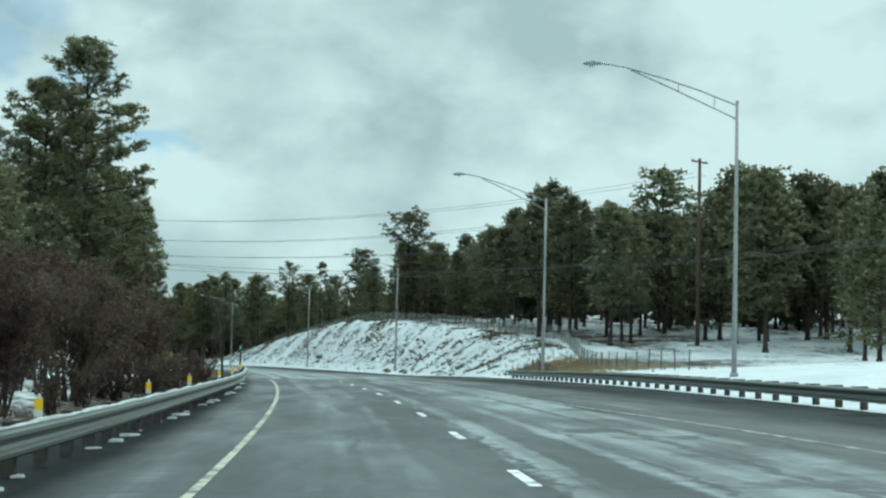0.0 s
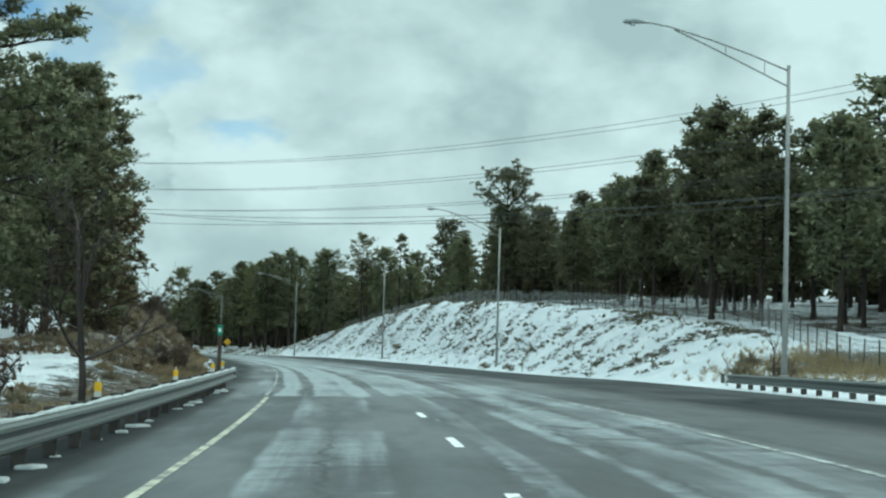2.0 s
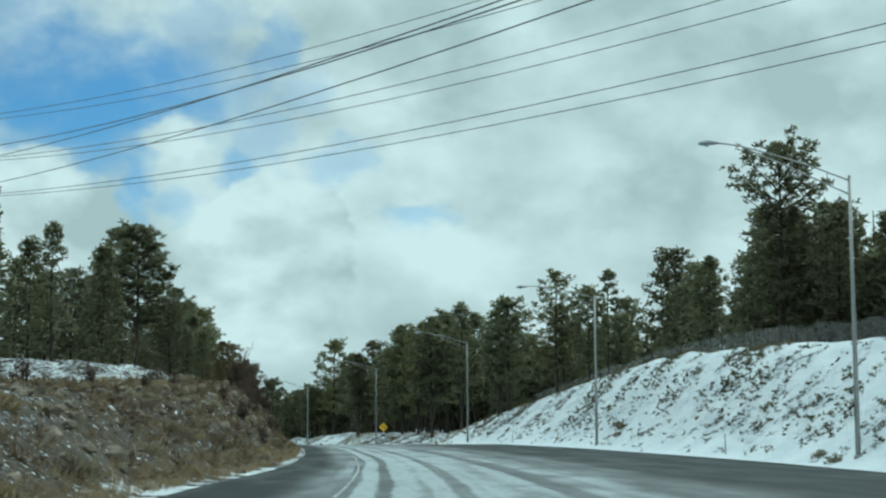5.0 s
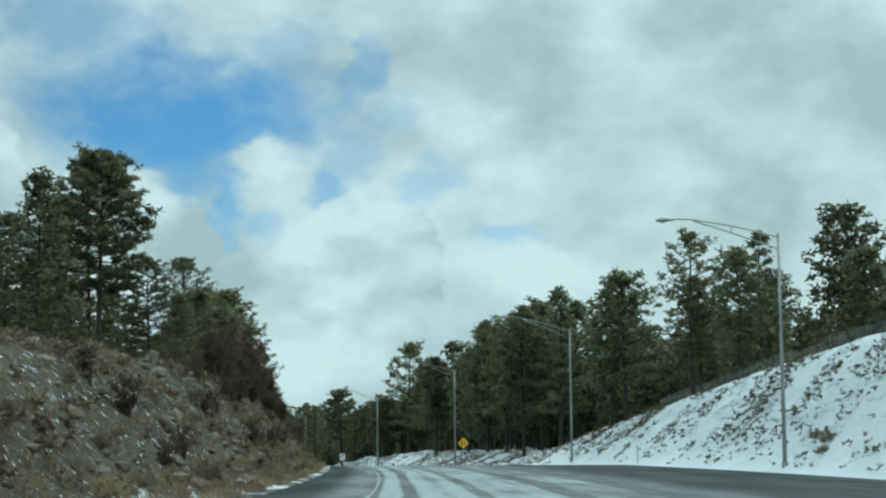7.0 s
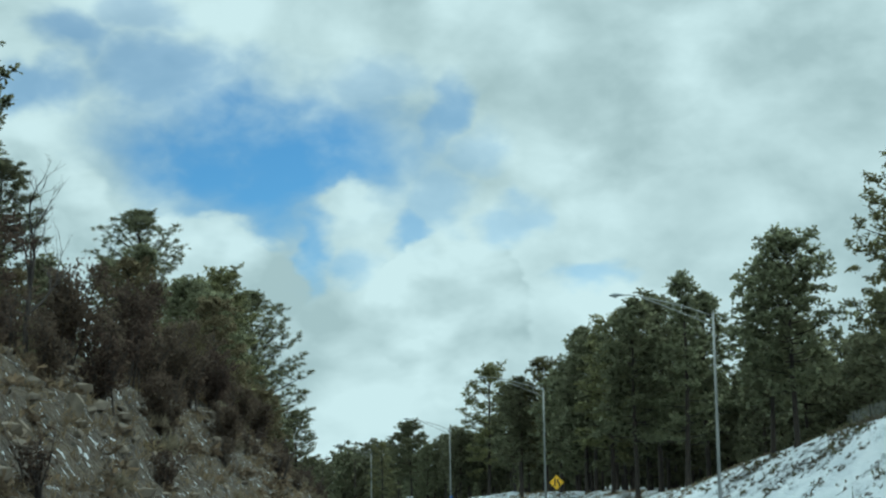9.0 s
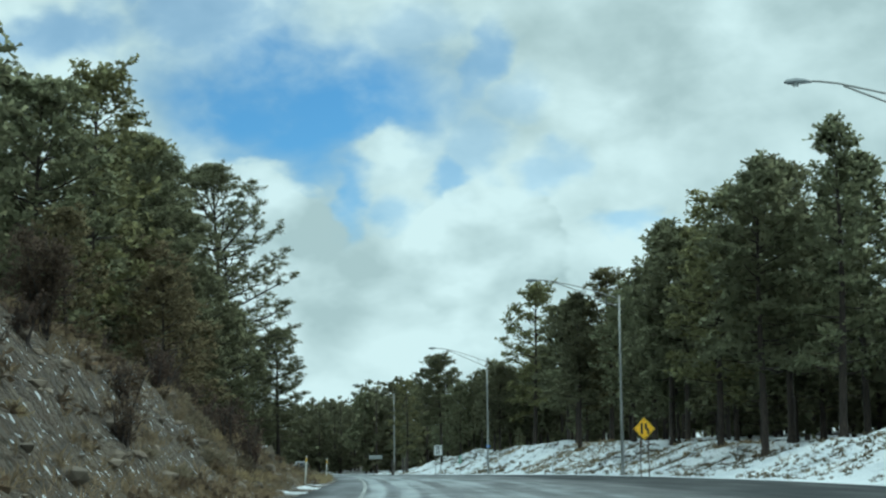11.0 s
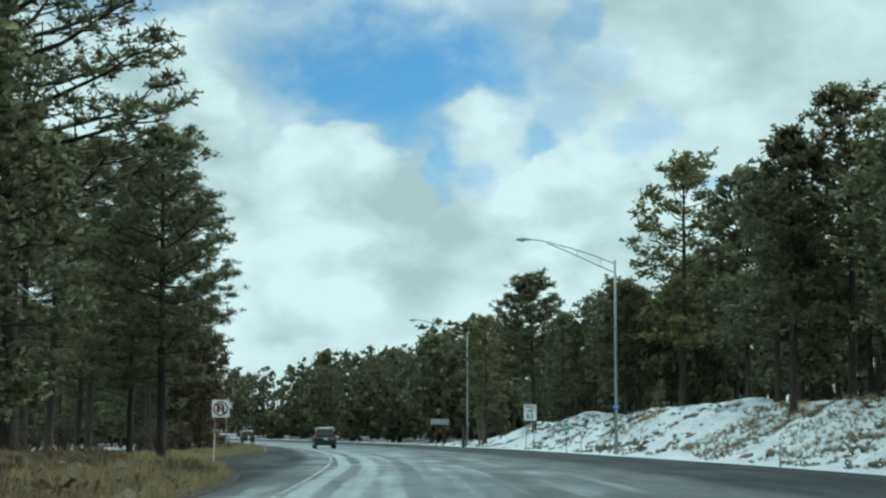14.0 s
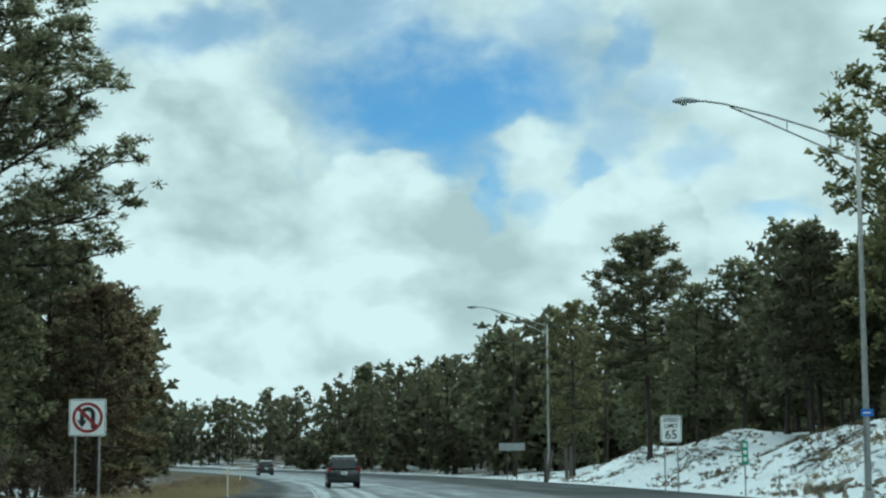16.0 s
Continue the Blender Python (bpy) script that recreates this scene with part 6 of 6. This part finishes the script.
# ---- power line ----
def power_pole(s, u, height, arms, label):
    p = spot(s, u)
    pole = thing("utility_pole", label, "utility pole", m=Matrix.Translation(p))
    bm = bm_new()
    tube(bm, [(0, 0, -0.5), (0, 0, height * 0.5), (0, 0, height)], [0.19, 0.16, 0.12], 10)
    part("pole", bm, CREOSOTE, pole, smooth_=True)
    a = radians(52)
    for z in arms:
        bm = bm_new()
        box(bm, (0, 0, 0), (2.3, 0.11, 0.13), 0.01, Matrix.Translation((0, 0, z)) @ Matrix.Rotation(a, 4, "Z"))
        arm = part("crossarm", bm, CREOSOTE, pole)
        for k in (-1.0, 1.0):
            bm = bm_new()
            tube(bm, [(k * math.cos(a), k * math.sin(a), z + 0.06), (k * math.cos(a), k * math.sin(a), z + 0.2)], [0.05, 0.03], 8)
            part("insulator", bm, LAMPGREY, arm)
    return pole, p


UP = 15.6
pole_a, pa = power_pole(138.5, 33.8, UP, (15.3,), "dark wooden utility pole with a crossarm at its top")
pole_c, pc = power_pole(92.0, 37.0, 9.2, (8.9,), "short wooden utility pole among the pines")
pole_b, pb = power_pole(265.0, -49.0, 19.0, (12.0, 15.2, 18.0), "tall wooden utility pole on the wooded bluff")


def cable(a, b, sag):
    pts = []
    for k in range(41):
        t = k / 40
        p = a.lerp(b, t)
        p.z -= 4 * sag * t * (1 - t)
        pts.append(p)
    bm = bm_new()
    tube(bm, [p - a for p in pts], 0.016, 5)
    ob = part("power_cable", bm, WIRE)
    ob.location = a
    tagged(ob, "thin dark power cable hanging across the road", "cable", "power cables over the road")


a = radians(52)
off = Vector((math.cos(a), math.sin(a), 0))
for za, zb, sag in ((12.6, 21.0, 4.0), (15.1, 24.2, 5.1), (17.3, 26.9, 5.3)):
    for k in (-0.9, 0.9):
        cable(Vector((pa.x, pa.y, za)) + off * k, Vector((pb.x, pb.y, zb + 0.12 * k)) + off * k, sag)
for za, zb, sag, k in ((8.9, 26.7, 7.4, -0.9), (8.6, 22.8, 5.2, 0.0), (9.2, 20.6, 5.0, 0.9)):
    cable(Vector((pc.x, pc.y, za)) + off * k, Vector((pb.x, pb.y, zb)) + off * k * 0.3, sag)


# ---- the wire fence on the crest ----
def fence(s0, s1, u_of, step, height, label):
    f = thing("wire_fence", label, "fence", m=Matrix.Translation(spot((s0 + s1) / 2, float(u_of((s0 + s1) / 2)))))
    inv = f.matrix_basis.inverted()
    bm = bm_new()
    tube(bm, [(0, 0, -0.3), (0, 0, height)], 0.035, 6)
    post = part("post", bm, WOODPOST, f)
    qs = np.arange(s0, s1 + 0.01, step)
    for i, q in enumerate(qs):
        o = post if i == 0 else post.copy()
        if i:
            scene.collection.objects.link(o)
        o.matrix_basis = inv @ Matrix.Translation(spot(q, float(u_of(q)))) @ Matrix.Rotation(0.03 * math.sin(q * 3.1), 4, "Y")
    for z in np.linspace(0.15, height - 0.06, 5):
        bm = bm_new()
        tube(bm, [inv @ spot(q, float(u_of(q)), z) for q in qs], 0.008, 3, False)
        part("wire", bm, WIRE, f)
    # the woven mesh between the wires
    verts, faces = [], []
    fine = np.arange(s0, s1, 0.22)
    for q in fine:
        for tilt in (0.5, -0.5):
            a, b = inv @ spot(q, float(u_of(q)), 0.1), inv @ spot(q + tilt, float(u_of(q + tilt)), height - 0.06)
            k = len(verts)
            d = inv.to_3x3() @ Vector((0.004, 0.0, 0.0))
            verts += [a - d, a + d, b + d, b - d]
            faces.append((k, k + 1, k + 2, k + 3))
    raw("mesh", [tuple(v) for v in verts], faces, GALV, f)


fence(92, 150, along([(80, 20.5), (110, 19.0), (130, 21.5), (150, 25.5), (170, 27)]), 2.6, 1.15, "old wire fence with dark posts in the snow")
fence(150, 330, along([(140, 25.5), (200, 26.5), (270, 27.0), (340, 25.5)]), 3.2, 1.35, "woven wire fence along the top of the snowy bank")


# ---- vehicles on the road ----
def loft(sections, close_ends=True):
    """A skin through cross-sections that have the same number of points."""
    bm = bm_new()
    rows = [[bm.verts.new(p) for p in sec] for sec in sections]
    n = len(rows[0])
    for a, b in zip(rows, rows[1:]):
        for k in range(n):
            bm.faces.new((a[k], a[(k + 1) % n], b[(k + 1) % n], b[k]))
    if close_ends:
        bm.faces.new(rows[0][::-1])
        bm.faces.new(rows[-1])
    bmesh.ops.recalc_face_normals(bm, faces=bm.faces[:])
    return bm


def suv(label, m, paint):
    """A sport utility vehicle, 4.7 m long, seen mostly from behind; +y is its front."""
    car = thing("suv", label, "car", m=m)

    def sec(y, w, z0, z1, w1, r):
        return [(-w, y, z0), (-w - 0.02, y, (z0 + z1) * 0.5), (-w1, y, z1 - r), (-w1 + r, y, z1), (w1 - r, y, z1), (w1, y, z1 - r), (w + 0.02, y, (z0 + z1) * 0.5), (w, y, z0)]

    bm = loft([sec(-2.32, .84, .42, .98, .82, .05), sec(-2.22, .90, .32, 1.04, .88, .06), sec(-1.2, .93, .28, 1.06, .91, .05), sec(0.4, .93, .28, 1.05, .91, .05),
               sec(1.0, .93, .28, 1.04, .90, .06), sec(2.0, .91, .30, .95, .86, .08), sec(2.32, .80, .40, .78, .74, .08)])
    bmesh.ops.bevel(bm, geom=bm.edges[:], offset=0.02, segments=2, affect="EDGES", clamp_overlap=True)
    body = part("body", bm, paint, car, smooth_=True)
    bm = loft([[(-.85, -2.2, 1.03), (-.68, -2.02, 1.70), (.68, -2.02, 1.70), (.85, -2.2, 1.03)], [(-.88, -1.9, 1.04), (-.70, -1.8, 1.77), (.70, -1.8, 1.77), (.88, -1.9, 1.04)],
               [(-.88, 0.2, 1.04), (-.70, 0.0, 1.78), (.70, 0.0, 1.78), (.88, 0.2, 1.04)], [(-.84, 1.2, 1.02), (-.70, .45, 1.68), (.70, .45, 1.68), (.84, 1.2, 1.02)]])
    bmesh.ops.bevel(bm, geom=bm.edges[:], offset=0.03, segments=2, affect="EDGES", clamp_overlap=True)
    part("cabin", bm, paint, car, smooth_=True)
    bm = bm_new()
    pts = [(-.70, 1.12), (-.60, 1.60), (.60, 1.60), (.70, 1.12)]
    face = [bm.verts.new((x, -2.215 + (z - 1.03) * 0.27 - 0.008, z)) for x, z in pts]
    back_ = [bm.verts.new((x, -2.215 + (z - 1.03) * 0.27 + 0.015, z)) for x, z in pts]
    bm.faces.new(face)
    for k in range(4):
        bm.faces.new((face[k], face[(k + 1) % 4], back_[(k + 1) % 4], back_[k]))
    part("rear_window", bm, CARGLASS, car)
    for side in (-1, 1):
        bm = bm_new()
        q = [(-1.85, 1.12), (-1.65, 1.62), (0.0, 1.66), (0.55, 1.55), (0.95, 1.12)]
        a_ = [bm.verts.new((side * (0.895 - (z - 1.04) * 0.25), y, z)) for y, z in q]
        b_ = [bm.verts.new((side * (0.86 - (z - 1.04) * 0.25), y, z)) for y, z in q]
        bm.faces.new(a_)
        for k in range(5):
            bm.faces.new((a_[k], a_[(k + 1) % 5], b_[(k + 1) % 5], b_[k]))
        bmesh.ops.recalc_face_normals(bm, faces=bm.faces[:])
        part("side_window", bm, CARGLASS, car)
        bm = bm_new()
        box(bm, (side * 0.80, -2.245, 1.02), (0.16, 0.10, 0.34), 0.02)
        part("tail_lamp", bm, TAIL, car, "red tail lamp")
        bm = bm_new()
        box(bm, (side * 1.02, 0.75, 1.12), (0.20, 0.10, 0.16), 0.03)
        part("wing_mirror", bm, paint, car)
        bm = bm_new()
        tube(bm, [(side * 0.62, -1.7, 1.83), (side * 0.62, 0.0, 1.84)], 0.022, 6)
        part("roof_rail", bm, CHROME, car)
        for y in (-1.42, 1.40):
            bm = bm_new()
            tube(bm, [(side * 0.70, y, 0.36), (side * 0.92, y, 0.36)], [0.36, 0.36], 20)
            bmesh.ops.bevel(bm, geom=[e for e in bm.edges if e.is_manifold and e.calc_face_angle(0) > 1.0], offset=0.04, segments=2, affect="EDGES")
            wheel = part("wheel", bm, TYRE, car, "black tyre on an alloy wheel")
            bm = bm_new()
            tube(bm, [(side * 0.90, y, 0.36), (side * 0.932, y, 0.36)], [0.23, 0.20], 14)
            part("rim", bm, CHROME, wheel)
    bm = bm_new()
    box(bm, (0, -2.30, 0.52), (1.72, 0.16, 0.26), 0.05)
    part("bumper", bm, TYRE, car, "black plastic bumper")
    bm = bm_new()
    box(bm, (0, -2.335, 0.86), (0.34, 0.02, 0.17), 0.005)
    plate_ = part("number_plate", bm, SIGN_WHITE, car)
    bm = bm_new()
    box(bm, (0, -2.348, 0.86), (0.24, 0.006, 0.06))
    part("bar", bm, SIGN_BLACK, plate_)
    bm = bm_new()
    box(bm, (0, -0.95, 1.785), (1.22, 1.7, 0.05), 0.024)
    part("roof_snow", bm, SNOW, car, "thin snow on the roof")
    return car


suv("dark sport utility vehicle with snow on its roof", facing(500, on_road(500, float(LINE(500)) + 2.0)), CARPAINT)
suv("dark car far ahead on the wet road", facing(604, on_road(604, float(LINE(604)) + 2.0), 0, 0.95), CARPAINT)
